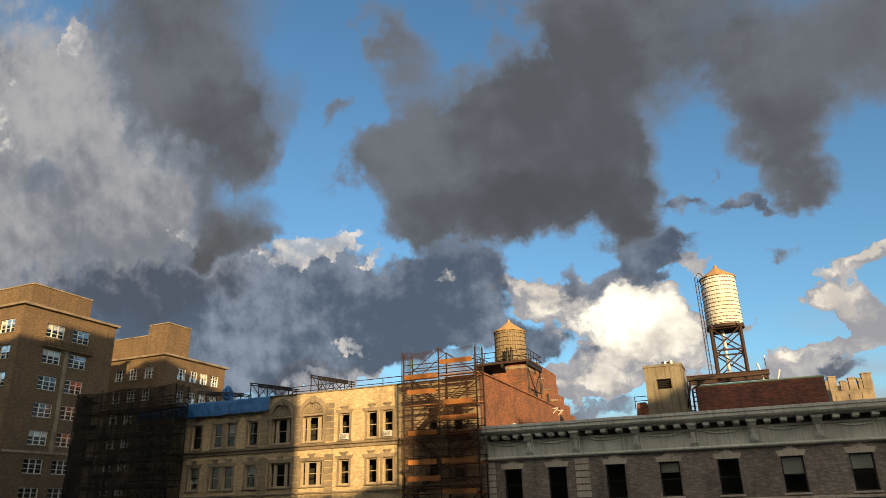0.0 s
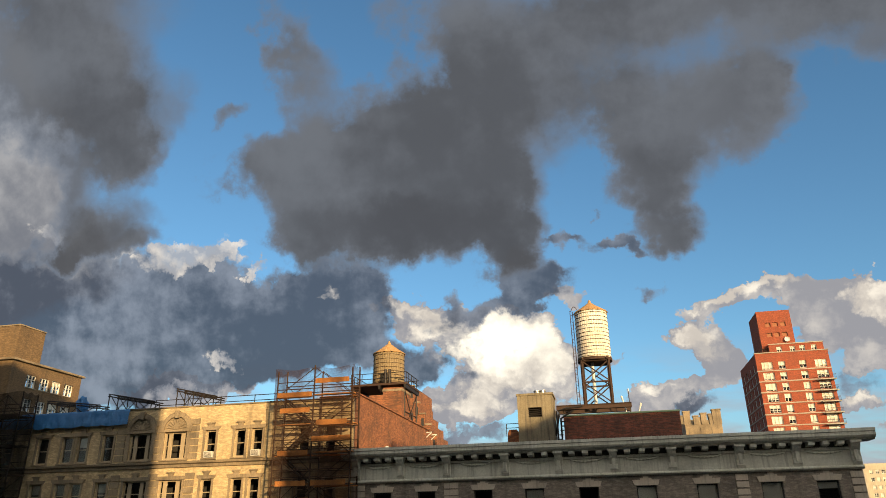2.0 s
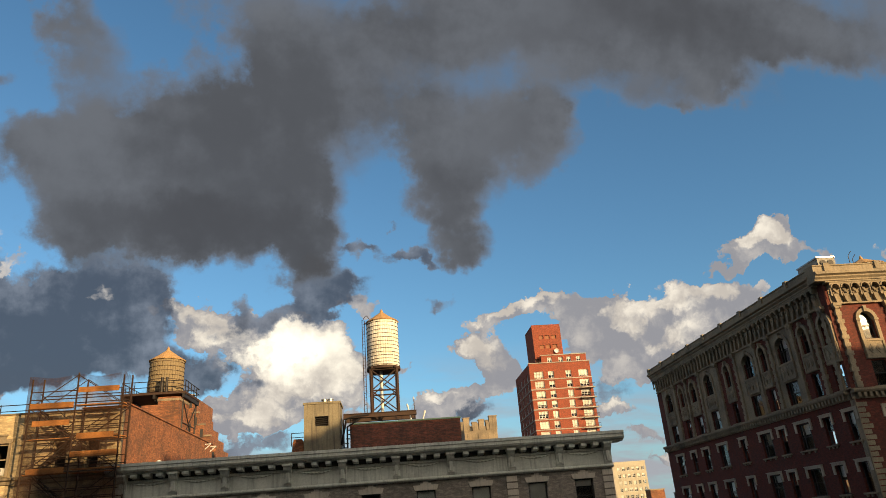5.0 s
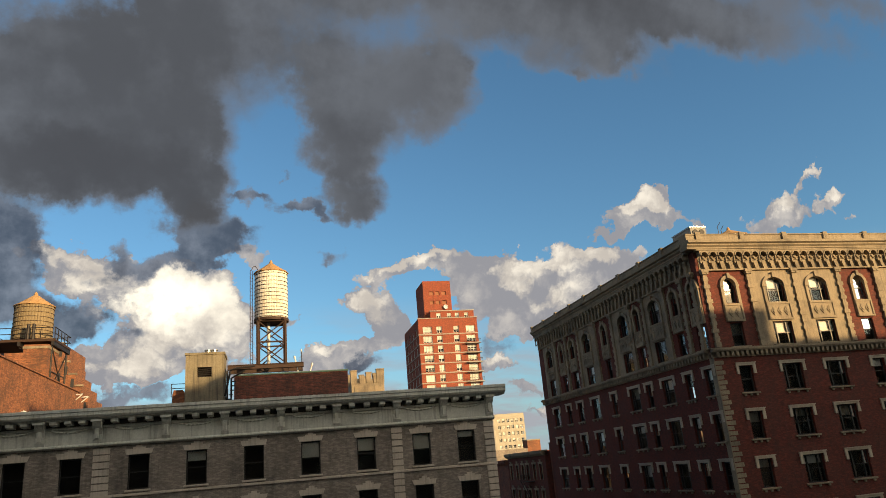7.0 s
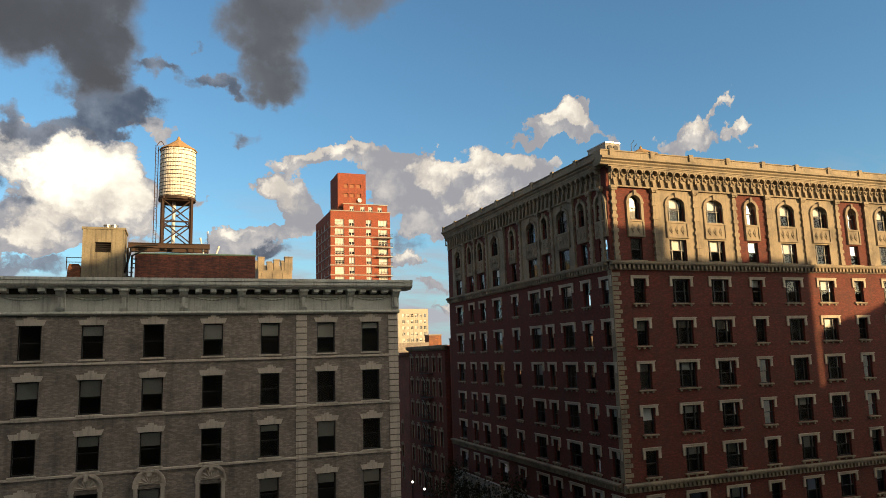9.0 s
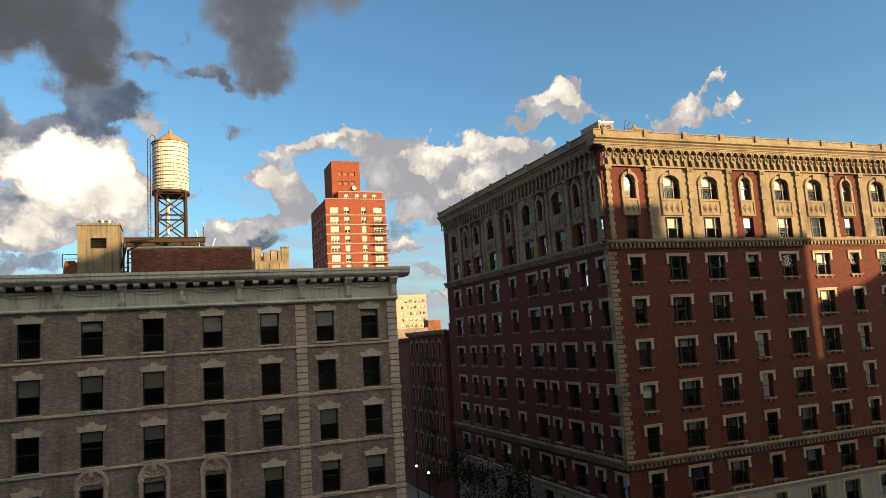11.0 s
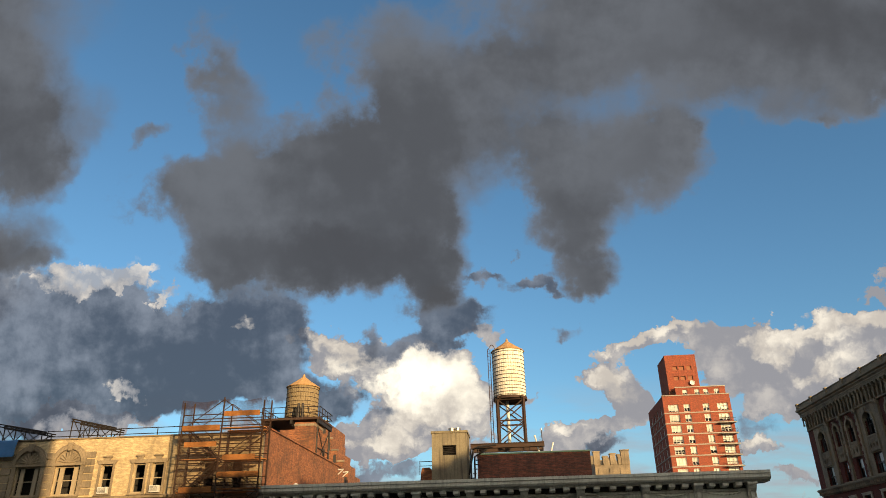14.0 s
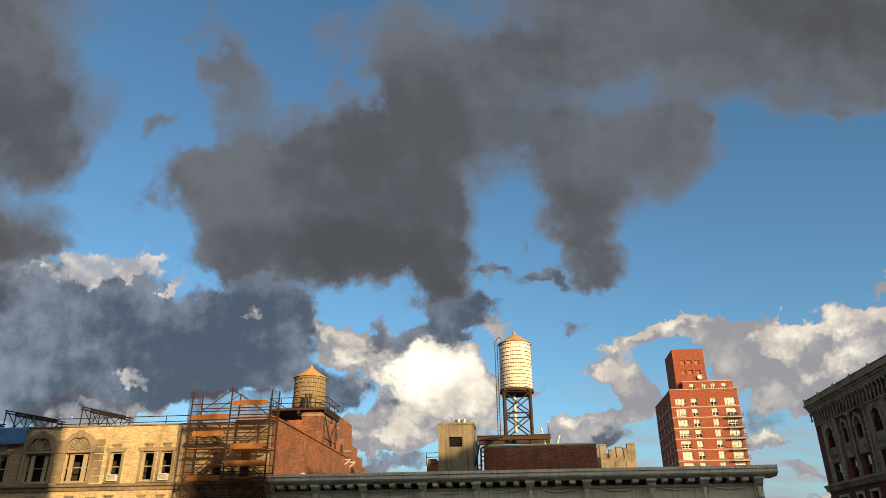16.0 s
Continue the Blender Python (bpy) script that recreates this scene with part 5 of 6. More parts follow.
second = water_tank("water_tower", "weathered cedar water tank on a railed steel platform", pose(-19.95, 64.5, 34.75), 1.52, 2.95, 1.05, TANK_WOOD, 0.35, 8, RUST)
for x0, y0, x1, y1 in ((-3.0, -2.3, 2.4, -2.3), (2.4, -2.3, 2.4, 2.3), (-3.0, 2.3, 2.4, 2.3), (-3.0, -2.3, -3.0, 2.3)):
    for z in (0.5, 1.0):
        bm = bmesh.new()
        bar(bm, (x0, y0, z), (x1, y1, z), 0.035)
        part("rail", bm, IRON, second)
    for i in range(5):
        t = i / 5
        bm = bmesh.new()
        bar(bm, (x0 + (x1 - x0) * t, y0 + (y1 - y0) * t, -0.1), (x0 + (x1 - x0) * t, y0 + (y1 - y0) * t, 1.0), 0.035)
        part("rail_post", bm, IRON, second)
bm = bmesh.new()
box(bm, -3.05, 2.45, -2.35, 2.35, -0.15, 0.04)
part("platform", bm, RUST, second, "dark steel platform")
for x in (-2.9, -0.2, 2.3):
    bm = bmesh.new()
    box(bm, x - 0.1, x + 0.1, -2.4, 2.4, -0.5, -0.15)
    part("girder", bm, IRON, second)
for x, y in ((2.2, -2.1), (2.2, 2.1), (-2.8, 2.1), (-2.8, -2.1)):
    bm = bmesh.new()
    bar(bm, (x, y, -4.5), (x, y, -0.4), 0.08, 8)
    part("leg", bm, IRON, second)
for p, q in (((2.2, -2.1, -4.4), (2.2, 2.1, -0.6)), ((2.2, 2.1, -4.4), (2.2, -2.1, -0.6)), ((2.2, -2.1, -2.6), (2.2, 2.1, -2.6)), ((-0.2, -2.1, -0.6), (2.2, -2.1, -2.6))):
    bm = bmesh.new()
    bar(bm, p, q, 0.05)
    part("brace", bm, IRON, second)
drum = bmesh.new()
bar(drum, (0.35, -2.2, 0.0), (0.35, -2.2, 1.35), 0.13, 8)
bar(drum, (0.75, -2.2, 0.0), (0.75, -2.2, 1.35), 0.13, 8)
part("standpipe", drum, IRON, second)
pier = thing("brick_pier", pose(0, 0, 0), "square brick pier under the water tank platform", "pier")
block("shaft", SIDE_BRICK, pier, -19.6, -17.79, 61.6, 64.4, 30.2, 34.24)
moulding("cap", STONE, pier, [(61.55, 33.9), (61.55, 34.1), (64.45, 34.1), (64.45, 33.9)], -19.65, -17.74)
for p, q, r in (((-17.3, 69.5, 31.0), (-16.7, 69.5, 30.3), 0.07), ((-17.3, 71.5, 31.0), (-16.7, 71.5, 30.3), 0.07)):
    bracket = thing("wall_bracket", pose(*p), "small white bracket on the brick wall", "bracket", "wall brackets")
    bm = bmesh.new()
    bar(bm, (-0.3, 0, -0.5), (0.35, 0, 0.05), r * 0.7)
    part("arm", bm, WHITE_METAL, bracket)
    bm = bmesh.new()
    bar(bm, (-0.3, 0, 0.05), (0.4, 0, 0.1), r * 0.7)
    part("strut", bm, WHITE_METAL, bracket)
knob = thing("roof_vent", pose(-15.7, 50.5, 26.2), "small white mushroom vent on the grey roof", "vent")
bm = bmesh.new()
lathe(bm, [(0.09, 0), (0.09, 1.2), (0.2, 1.22), (0.24, 1.35), (0.16, 1.5), (0.03, 1.56)], 12)
part("hood", bm, WHITE_METAL, knob)

# ---- buff brick houses beyond the far side street ----


def buff_house(label, x1, y0, y1, x0, h, side_cols, front_cols, tiers, w, hh, penthouse, bands):
    """A plain buff house: one front to the avenue, one to the side street at x1."""
    t = thing("apartment_house", pose(0, 0, 0), label, "building")
    at_front, at_side = pose(0, y0, 0), pose(x1, 0, 0, 0, 0, 90)
    solid_wall("wall", TAN_BRICK, t, x0, x1 - 0.01, 0, h, [(x, x + w, z, z + hh) for x in front_cols for z in tiers], at_front)
    solid_wall("wall", TAN_BRICK, t, y0 + 0.36, y1, 0, h, [(y, y + w, z, z + hh) for y in side_cols for z in tiers], at_side)
    under = shared(("buff_sill", w), lambda bm: sill_block(bm, w, 0.1, 0.12, 0.1), STONE)
    for cols, at in ((front_cols, at_front), (side_cols, at_side)):
        for x in cols:
            for z in tiers:
                window(t, 0, 0, w, hh, FRAME_WHITE, "casement", rng.choice((0, 0, 0, 0.4)), 0.14, dress=[("sill", under)]).matrix_basis = at @ pose(x, 0, z)
    block("wall", TAN_BRICK, t, x0, x1 - 0.36, y1 - 0.35, y1, 0, h)
    block("wall", TAN_BRICK, t, x0, x0 + 0.35, y0 + 0.36, y1 - 0.36, 0, h)
    block("roof", ROOFING, t, x0 + 0.4, x1 - 0.4, y0 + 0.4, y1 - 0.4, h - 0.6, h - 0.4, "black tarred flat roof")
    block("interior", INNER_SHADE, t, x0 + 1, x1 - 1.2, y0 + 1.3, y1 - 1, 0.1, h - 0.7, "near-black block in place of the unlit rooms behind the windows")
    for z, out in bands:
        outline = [(-out, z), (-out - 0.05, z + 0.16), (-out, z + 0.24), (0.36, z + 0.26), (0.36, z)] if z >= h else [(-out, z), (-out, z + 0.2), (0.0, z + 0.24), (0.0, z - 0.05)]
        moulding("cornice" if z >= h else "belt_course", STONE, t, outline, x0, x1 + out, at=at_front)
        moulding("cornice" if z >= h else "belt_course", STONE, t, outline, y0 + 0.36, y1 + out, at=at_side)
    for px0, px1, py0, py1, top in penthouse:
        p = part("penthouse", shared(("penthouse", px0, py0), lambda bm: box(bm, px0, px1, py0, py1, h - 0.4, top), TAN_BRICK), None, t, "windowless brick penthouse")
        part("coping", shared(("penthouse_coping", px0, py0), lambda bm: box(bm, px0 - 0.08, px1 + 0.08, py0 - 0.08, py1 + 0.08, top, top + 0.14), STONE), None, p)
    return t


A_TIERS = [40.5 - 2.82 * k for k in range(13)]
house_a = buff_house("tall buff brick apartment house with white casement windows", -67.8, 48.0, 60.0, -92.0, 43.35, [51.0, 54.3], [-71.1, -75.5, -80.0, -84.5], A_TIERS, 2.25, 1.45,
                     [(-88, -68.9, 49.4, 57.0, 46.1)], [(43.35, 0.32), (28.35, 0.12)])
balcony = part("balcony", shared(("balcony",), lambda bm: [box(bm, -0.02, 0.40, 50.7, 57.2, 39.35, 39.5), box(bm, 0.33, 0.41, 50.7, 57.2, 40.2, 40.3)], TAN_BRICK), None, house_a, "shallow stone balcony", at=pose(-67.8, 0, 0))
for i in range(22):
    part("baluster", shared(("baluster",), lambda bm: lathe(bm, [(0.05, 0), (0.08, 0.2), (0.04, 0.5), (0.07, 0.7)], 6), TAN_BRICK), None, balcony, at=pose(0.37, 50.8 + i * 0.3, 39.5))
mid_pier = block("pier", STONE, house_a, -67.8, -67.66, 53.55, 54.05, 28.6, 39.35, "pale stone strip between the windows")
B_TIERS = [38.8 - 2.85 * k for k in range(12)]
buff_house("stepped buff brick apartment house with white windows", -67.8, 68.3, 80.0, -80.0, 41.6, [70.8, 73.0, 75.0, 77.2], [-79.0, -76.2, -73.7, -71.1, -69.0][:4], B_TIERS, 1.55, 1.5,
           [(-71.2, -67.9, 68.4, 72.5, 45.85), (-79.9, -71.25, 69.2, 76.0, 44.75)], [(41.6, 0.3)])

# ---- red brick tower farther back ----
block_tower = thing("apartment_tower", pose(0, 138, 0), "orange-red brick tower with white bands and balconies", "building")
T_ROWS = [50.0 - 1.98 * k for k in range(24)]
T_COLS = [(29.6, 1.9), (32.5, 1.15), (36.1, 1.15), (38.75, 1.95)]
tiers = [z - 1.45 for z in T_ROWS if z > 5]
solid_wall("wall", TOWER_BRICK, block_tower, 28.7, 41.3, 0, 51.6, [(x, x + w, z, z + 1.4) for x, w in T_COLS for z in tiers], pose(0, 0, 0))
solid_wall("wall", TOWER_BRICK, block_tower, -16, -0.36, 0, 51.6, [(x, x + 1.2, z, z + 1.4) for x in (-14, -10.5, -7, -3.5) for z in tiers[:14]], pose(28.7, 0, 0, 0, 0, -90))
block("wall", TOWER_BRICK, block_tower, 40.95, 41.3, 0.36, 16, 0, 51.6)
block("wall", TOWER_BRICK, block_tower, 29.1, 40.9, 15.65, 16, 0, 51.6)
block("roof", ROOFING, block_tower, 29.1, 40.9, 0.4, 15.6, 51.0, 51.3)
block("interior", INNER_SHADE, block_tower, 30.2, 40.2, 1.4, 15, 0.1, 50.9)
solid_wall("setback", TOWER_BRICK, block_tower, 31.6, 41.0, 51.605, 53.3, [(x, x + 0.9, 51.9, 52.9) for x in (32.9, 35.2, 36.9, 38.9)], pose(0, 0.8, 0), thick=0.6)
block("setback_roof", ROOFING, block_tower, 31.7, 40.9, 1.45, 14, 51.61, 53.2)
for x in (32.9, 35.2, 36.9, 38.9):
    window(block_tower, 0, 0, 0.9, 1.0, FRAME_WHITE, "pair", 0.5, 0.1).matrix_basis = pose(x, 0.8, 51.9)
solid_wall("head", TOWER_BRICK, block_tower, 30.6, 36.6, 52.9, 60.1, [(x, x + 0.95, z, z + 0.8) for x in (31.9, 33.2, 34.6) for z in (55.0, 57.0)], pose(0, 1.6, 0))
block("head_wall", TOWER_BRICK, block_tower, 30.6, 36.6, 1.96, 9, 51.5, 60.05)
for x in (31.9, 33.2, 34.6):
    for z in (55.0, 57.0):
        bm = bmesh.new()
        box(bm, 0.02, 0.93, 0.2, 0.3, 0.02, 0.78)
        part("louvre", bm, material("brown_louvre", (0.30, 0.12, 0.06)) if "brown_louvre" not in bpy.data.materials else bpy.data.materials["brown_louvre"], block_tower, at=pose(x, 1.6, z))
dish = bmesh.new()
lathe(dish, [(0.05, 0), (0.35, 0.1), (0.5, 0.28), (0.47, 0.28), (0.3, 0.14)], 14)
part("dish", dish, WHITE_METAL, block_tower, "small white dish", at=pose(35.2, 1.5, 54.3, 80))
for i, z in enumerate(tiers):
    for x, w in T_COLS:
        style = "casement" if w > 1.5 else "pair"
        window(block_tower, 0, 0, w, 1.4, FRAME_WHITE, style, rng.choice((0.4, 0.5, 0.8, 1.0)), 0.12).matrix_basis = pose(x, 0, z)
    for x in (-14, -10.5, -7, -3.5):
        if i < 14:
            window(block_tower, 0, 0, 1.2, 1.4, FRAME_WHITE, "pair", rng.choice((0, 0.4)), 0.12).matrix_basis = pose(28.7, 0, 0, 0, 0, -90) @ pose(x, 0, z)
    for at, xa, xb in ((pose(0, 0, 0), 28.62, 41.35), (pose(28.7, 0, 0, 0, 0, -90), -16.0, -0.0)):
        moulding("floor_band", PALE_STONE, block_tower, [(-0.07, z - 0.32), (-0.07, z - 0.14), (0.0, z - 0.12), (0.0, z - 0.34)], xa, xb, at=at)
    if i > 0 and i < 14:
        bm = bmesh.new()
        box(bm, 38.4, 41.5, -1.05, 0.0, z - 0.5, z - 0.36)
        slab = part("balcony", bm, PALE_STONE, block_tower, "small balcony with dark rail")
        bm = bmesh.new()
        for k in range(16):
            bar(bm, (38.45 + k * 0.2, -1.0, z - 0.36), (38.45 + k * 0.2, -1.0, z + 0.35), 0.02, 4)
        box(bm, 38.4, 41.5, -1.03, -0.97, z + 0.33, z + 0.39)
        tagged(part("balustrade", bm, IRON, slab), kind="stuff")
for z in (51.605, 53.31):
    xa, y = (28.6, 0.0) if z < 52 else (31.5, 0.8)
    moulding("coping", PALE_STONE, block_tower, [(-0.1, z), (-0.1, z + 0.16), (0.4, z + 0.16), (0.4, z)], xa, 41.4 if z < 52 else 41.1, at=pose(0, y, 0))
for i in range(10):
    bm = bmesh.new()
    bar(bm, (28.8 + i * 0.28, 0.1, 51.7), (28.8 + i * 0.28, 0.1, 52.55), 0.03, 4)
    part("rail_post", bm, IRON, block_tower)

# ---- pale tower with battlements ----
keep = thing("stone_tower", pose(0, 93, 0), "pale stone church tower with broken battlements", "tower")
block("wall", STONE, keep, 9.8, 14.15, 0, 4.5, 0, 33.6)
for x0, x1, top in ((9.75, 10.55, 35.2), (10.9, 11.5, 34.6), (11.8, 12.5, 34.9), (12.75, 13.15, 34.5), (13.2, 14.2, 35.3)):
    for y0, y1 in ((-0.05, 0.75), (3.8, 4.55)):
        bm = bmesh.new()
        box(bm, x0, x1, y0, y1, 33.6, top)
        box(bm, x0 - 0.06, x1 + 0.06, y0 - 0.06, y1 + 0.06, top, top + 0.12)
        part("merlon", bm, STONE, keep)
for x in (10.2, 11.6, 12.9):
    bm = bmesh.new()
    box(bm, x, x + 0.5, -0.08, 0.02, 31.2, 33.2)
    part("buttress", bm, STONE, keep)

# ---- stepped orange brick house behind the cedar tank ----
step_house = thing("apartment_house", pose(0, 90, 0), "orange brick house stepping down, far behind", "building")
for x0, x1, top in ((-32, -24.3, 39.8), (-24.3, -23.6, 37.6), (-23.6, -22.8, 36.1), (-22.8, -22.0, 34.7), (-22.0, -21.3, 33.3)):
    bm = bmesh.new()
    box(bm, x0, x1, 0, 10 - (x0 + 32) * 0.3, 0, top)
    tier = part("tier", bm, SIDE_BRICK, step_house)
    bm = bmesh.new()
    box(bm, x0 - 0.02, x1 + 0.08, -0.1, 0.4, top, top + 0.2)
    part("coping", bm, STONE, tier)
    for k in range(2):
        bm = bmesh.new()
        box(bm, x1 - 0.5, x1 - 0.15, -0.03, 0.05, top - 1.5 - 2.9 * k, top - 0.5 - 2.9 * k)
        part("window", bm, FRAME_DARK, tier)

# ---- far down the side street ----
far = thing("apartment_tower", pose(0, 298, 0), "cream slab tower far down the side street", "building")
F_ROWS = [40.2 - 2.75 * k for k in range(13)]
solid_wall("wall", FAR_WALL, far, 92.5, 106.3, 0, 42.4, [(94 + 2.05 * i, 95.2 + 2.05 * i, z - 1.5, z) for i in range(6) for z in F_ROWS], pose(0, 0, 0))
solid_wall("wall", FAR_WALL, far, -12, -0.36, 0, 42.4, [], pose(92.5, 0, 0, 0, 0, -90))
block("interior", INNER_SHADE, far, 93.5, 105.5, 1.3, 11, 0.1, 42)
block("roof", ROOFING, far, 92.9, 106, 0.4, 12, 42.0, 42.2)
for z in F_ROWS:
    for i in range(6):
        window(far, 0, 0, 1.2, 1.5, FRAME_WHITE, "pair", rng.choice((0, 0.4, 0.8)), 0.12).matrix_basis = pose(94 + 2.05 * i, 0, z - 1.5)
block("service_shaft", PALE_STONE, far, 88.6, 92.4, -0.3, 8, 0, 42.0, "pale side shaft")
small = thing("roof_house", pose(0, 200, 0), "small brown brick roof house in the distance", "roof house")
block("wall", SIDE_BRICK, small, 71.5, 75.5, 0, 4, 0, 27.6)
block("coping", STONE, small, 71.4, 75.6, -0.1, 4.1, 27.6, 27.9)
low_block = thing("apartment_house", pose(0, 200, 0), "dark low brick row far down the street", "building")
block("wall", GRAY_BRICK, low_block, 50, 71.4, 0, 14, 0, 25.6)
block("wall", RED_BRICK, low_block, 75.6, 96, 0, 14, 0, 24.6)


def walkup(label, y0, y1, top, tiers, cols, w, h, wallm, escape):
    """A narrow house on the side street that faces -x."""
    t = thing("row_house", pose(RX0, 0, 0, 0, 0, -90), label, "building", "side street row")
    solid_wall("wall", wallm, t, -y1, -y0, 0, top, [(-y - w / 2, -y + w / 2, z, z + h) for y in cols for z in tiers], pose(0, 0, 0))
    body(t, wallm, -y1, -y0, 0, 14, top)
    case = shared(("walkup_case", w, h), lambda bm: beige_case(bm, w, h), STONE)
    for y in cols:
        for z in tiers:
            window(t, -y - w / 2, z, w, h, FRAME_DARK, "sash", rng.choice((0, 0, 0.4)), dress=[("architrave", case)])
    moulding("cornice", STONE if escape else ROOF_BRICK, t, [(-0.5, top - 0.2), (-0.55, top + 0.15), (0.4, top + 0.2), (0.4, top - 0.5), (-0.15, top - 0.5)], -y1, -y0)
    if escape:
        a, b = -cols[1] - 0.3, -cols[3] + 1.2
        for z in tiers:
            bm = bmesh.new()
            box(bm, a, b, -1.0, 0.0, z - 0.28, z - 0.22)
            deck = part("fire_escape_landing", bm, IRON, t, "black iron fire escape")
            bm = bmesh.new()
            for k in range(14):
                x = a + (b - a) * k / 13
                bar(bm, (x, -0.98, z - 0.22), (x, -0.98, z + 0.65), 0.02, 4)
            box(bm, a, b, -1.0, -0.95, z + 0.62, z + 0.68)
            part("balustrade", bm, IRON, deck)
            bm = bmesh.new()
            bar(bm, (a + 0.5, -0.7, z - 3.3), (b - 0.6, -0.7, z - 0.3), 0.05)
            bar(bm, (a + 0.5, -0.4, z - 3.3), (b - 0.6, -0.4, z - 0.3), 0.05)
            part("stair", bm, IRON, deck)
    return t


WALK = [19.6 - 3.25 * k for k in range(6)]
walkup("dark red walk-up house with pale window cases", 86.9, 102.2, 23.0, WALK, [88.8, 91.2, 93.8, 95.8, 98.2, 100.8], 0.95, 1.9, RED_BRICK, True)
walkup("plain brick house with few windows", 102.4, 125, 22.2, WALK[3:], [106, 112, 118], 0.9, 1.7, ROOF_BRICK, False)
slot = thing("row_house", pose(0, 0, 0), "narrow dark brick house wedged between taller ones", "building", "side street row")
block("wall", ROOF_BRICK, slot, RX0 + 0.7, 46, 84.65, 86.85, 0, 23.9)
block("coping", STONE, slot, RX0 + 0.62, 46, 84.62, 86.88, 23.9, 24.0)

# roof of the red house
cabin = thing("roof_house", pose(0, 53, 37.5), "white metal-clad roof cabin with round vents", "roof house")
bm = bmesh.new()
box(bm, 36.9, 38.45, 0, 3.0, 0, 3.5)
part("wall", bm, PALE_STONE, cabin)
bm = bmesh.new()
box(bm, 36.84, 38.5, -0.06, 3.06, 3.5, 3.62)
part("roof", bm, GALVANISED, cabin)
for x in (37.35, 38.0):
    bm = bmesh.new()
    bar(bm, (x, -0.08, 3.05), (x, 0.02, 3.05), 0.26, 14)
    part("vent", bm, IRON, cabin)
for x, top in ((39.4, 4.0), (39.7, 3.7)):
    pole = thing("antenna", pose(x, 52.5, 37.5), "thin bent roof antenna", "antenna", "roof antennas")
    bm = bmesh.new()
    bar(bm, (0, 0, 0), (0, 0, top - 0.6), 0.03)
    part("mast", bm, IRON, pole)
    bm = bmesh.new()
    bar(bm, (0, 0, top - 0.6), (0.35, 0, top - 0.2), 0.025)
    part("arm", bm, IRON, pole)
water_tank("water_tower", "low wooden tank with an orange conical roof", pose(42.0, 54.5, 37.5), 1.55, 2.5, 0.75, TANK_PAINT, 0.5, 5, GALVANISED)

# ---- side street ----


def street_lamp(x, y):
    t = thing("street_lamp", pose(x, y, 0.15), "black iron street lamp with a lit white globe", "street lamp", "side street lamps")
    bm = bmesh.new()
    lathe(bm, [(0.16, 0), (0.16, 0.5), (0.08, 0.7), (0.06, 4.5), (0.12, 4.6)], 10)
    part("post", bm, IRON, t)
    bm = bmesh.new()
    bmesh.ops.create_uvsphere(bm, u_segments=14, v_segments=10, radius=0.15)
    part("globe", bm, LAMP_GLOW, t, at=pose(0, 0, 4.83))


for x, y in ((30.4, 93.2), (30.1, 87.5)):
    street_lamp(x, y)
LEAF = material("dull_autumn_leaf", (0.025, 0.028, 0.012), wear=0.4, spread=0.4)
LEAF.node_tree.nodes["Principled BSDF"].inputs["Specular IOR Level"].default_value = 0.05
BARK = material("grey_bark", (0.09, 0.075, 0.06), wear=0.4, scale=3)


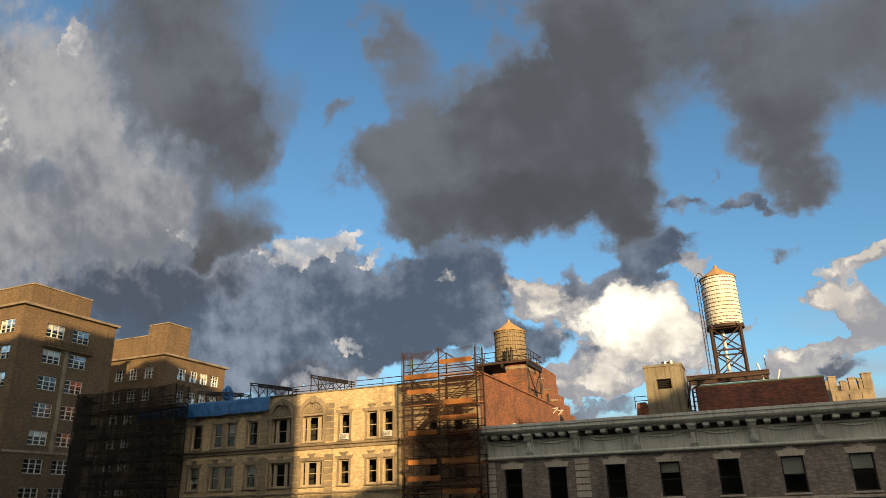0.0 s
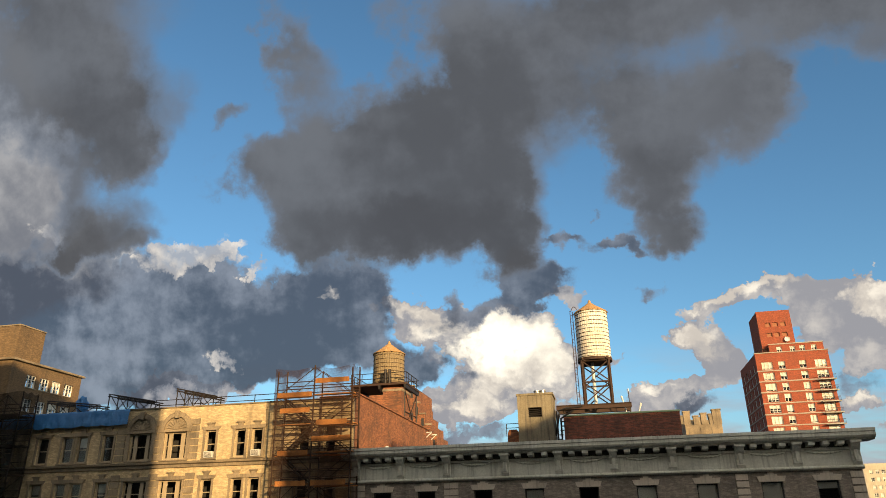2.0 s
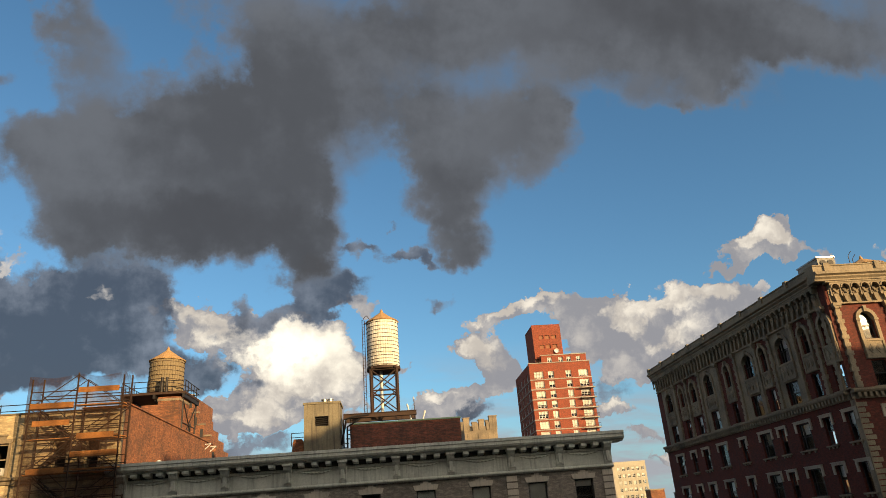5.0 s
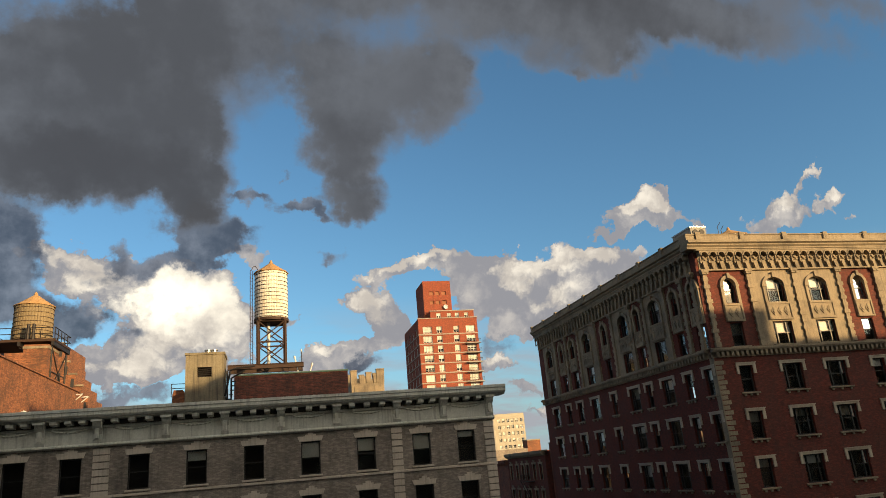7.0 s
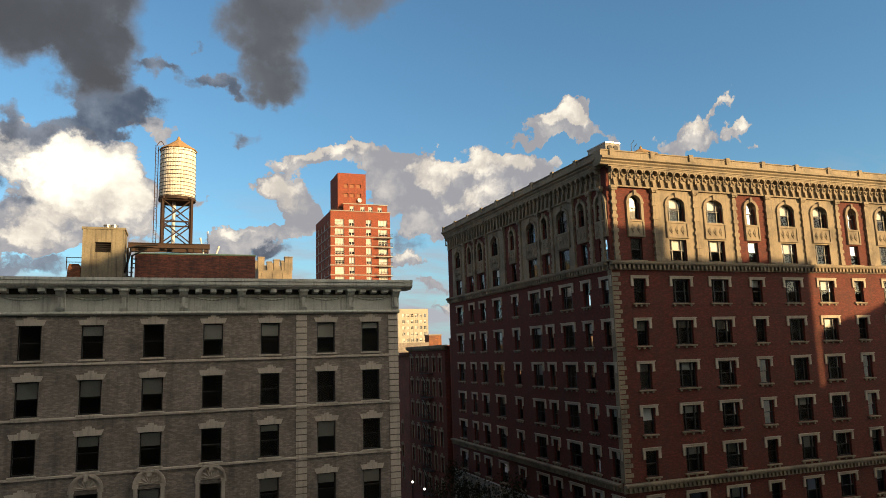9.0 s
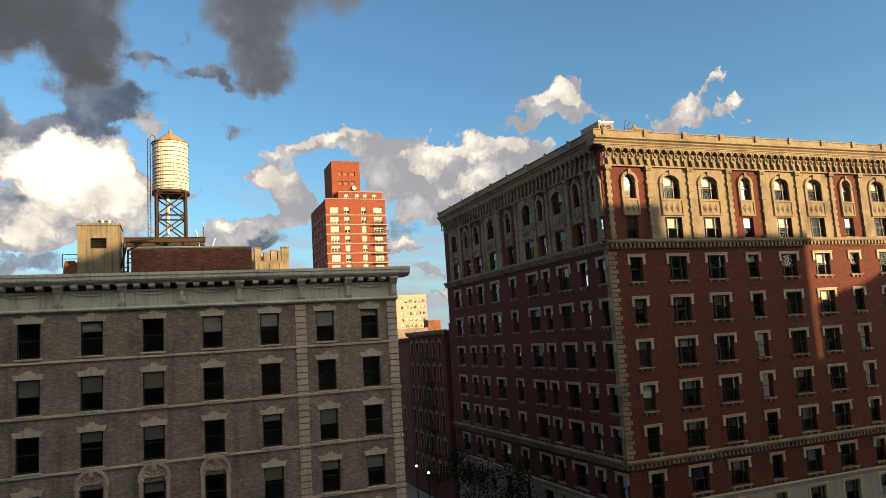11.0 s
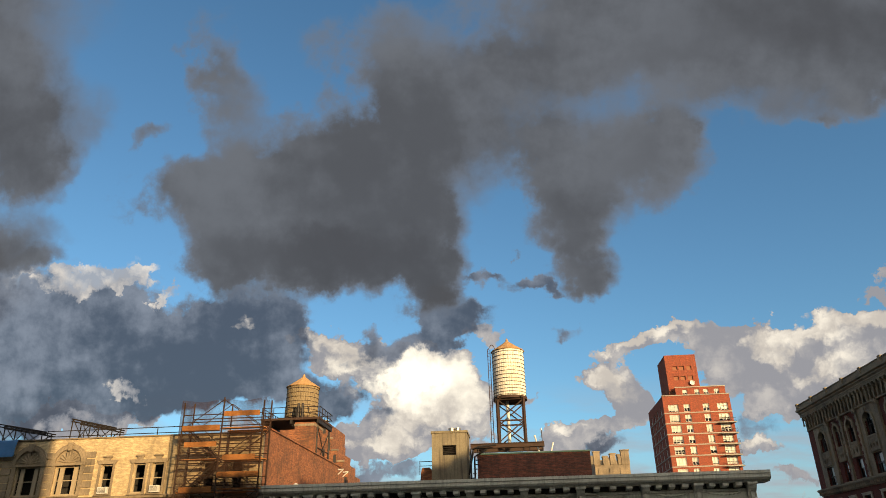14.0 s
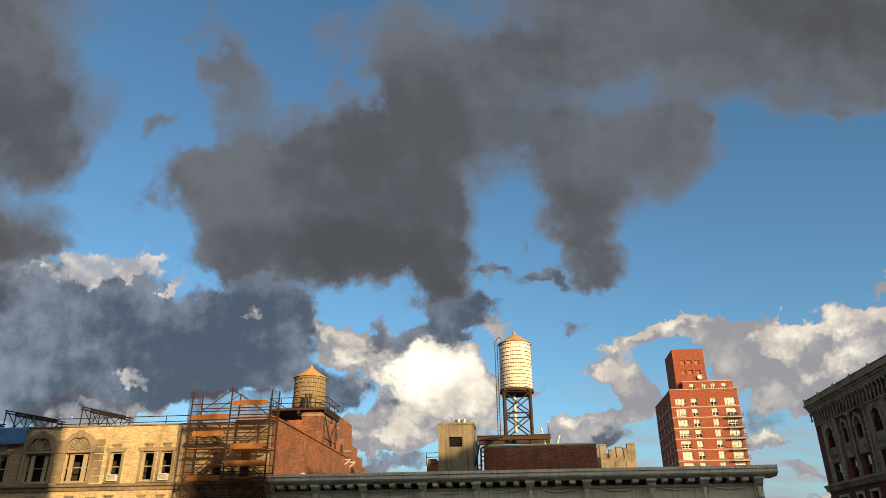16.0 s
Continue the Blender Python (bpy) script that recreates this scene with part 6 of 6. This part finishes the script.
def street_tree(x, y, h, seed):
    r = random.Random(seed)
    t = thing("street_tree", pose(x, y, 0.15), "small street tree with thin dark crown", "tree", "side street trees")
    trunk, tips = bmesh.new(), []
    bar(trunk, (0, 0, 0), (0, 0, h * 0.4), 0.13, 8)
    for i in range(8):
        a, up = r.uniform(0, math.tau), r.uniform(0.5, 0.95)
        q = Vector((math.cos(a) * h * 0.22 * (1.3 - up), math.sin(a) * h * 0.22 * (1.3 - up), h * up))
        bar(trunk, (0, 0, h * 0.35), q, 0.05, 5)
        tips.append(q)
        for _ in range(3):
            q2 = q + Vector((r.uniform(-1, 1), r.uniform(-1, 1), r.uniform(-0.2, 1))) * h * 0.12
            bar(trunk, q, q2, 0.02, 4)
            tips.append(q2)
    part("trunk", trunk, BARK, t)
    crown = bmesh.new()
    for tip in tips:
        for _ in range(45):
            c = tip + Vector((r.gauss(0, 1), r.gauss(0, 1), r.gauss(0, 0.8))) * h * 0.07
            n = Vector((r.uniform(-1, 1), r.uniform(-1, 1), r.uniform(-1, 1))).normalized()
            u = n.orthogonal().normalized() * r.uniform(0.08, 0.16)
            w = n.cross(u)
            crown.faces.new([crown.verts.new(c + k) for k in (u, w * 0.6, -u, -w * 0.6)])
    part("crown", crown, LEAF, t)


for i, (x, y, h) in enumerate(((30.6, 64, 9.0), (30.4, 72, 8.0), (30.7, 80, 8.5), (17.2, 82, 8.5))):
    street_tree(x, y, h, i)

# ---- the near side of the avenue, behind and beside the viewer ----
for x0, x1, h in ((-75, -24.0, 52.5), (-24.0, -17.5, 55.2), (-17.5, 5.1, 59.5), (5.1, 16.2, 36.0), (16.2, 31.0, 40.4), (31.0, 70.0, 45.6), (70.0, 93.0, 42.4), (93.0, 140.0, 31.0)):
    near = thing("apartment_house", pose(0, 0, 0), "plain brick apartment house on the near side of the avenue", "building", "near side row")
    deep = {52.5: 22, 55.2: 22, 59.5: 12, 36.0: 22, 40.4: 2.5, 31.0: 22}.get(h, 5)
    block("wall", BEIGE_BRICK if x0 > 0 else TAN_BRICK, near, x0 + 0.01, x1 - 0.01, -deep, -0.7, 0, h)
    if deep < 22:
        block("rear_wing", TAN_BRICK, near, x0 + 0.01, x1 - 0.01, -22, -deep - 0.01, 0, 30)
    block("coping", STONE, near, x0 + 0.01, x1 - 0.01, -0.85, -0.2, h, h + 0.15)
for x0, x1, y0, z0, z1 in ((12.2, 14.6, -4, 36.15, 37.0), (43.6, 54.5, -4, 45.75, 47.2), (71, 77, -4.5, 42.55, 45.3), (97.5, 100.5, -6, 31.15, 37.5), (103, 104.5, -6, 31.15, 39.0)):
    roof_box = thing("roof_house", pose(0, 0, 0), "plain brick roof house on the near side", "roof house", "near side roof houses")
    block("wall", SIDE_BRICK, roof_box, x0, x1, y0, -0.9, z0, z1)
for x0, x1, y0, y1, h in ((-135, -69, 84, 130, 30), (-135, -69, 140, 220, 28), (-60, -20, 112, 190, 24), (50, 110, 104, 190, 22)):
    far_row = thing("apartment_house", pose(0, 0, 0), "plain brick houses of the next blocks", "building", "next blocks")
    block("wall", TAN_BRICK, far_row, x0, x1, y0, y1, 0, h)
    block("roof", ROOFING, far_row, x0 + 0.5, x1 - 0.5, y0 + 0.5, y1 - 0.5, h, h + 0.05)
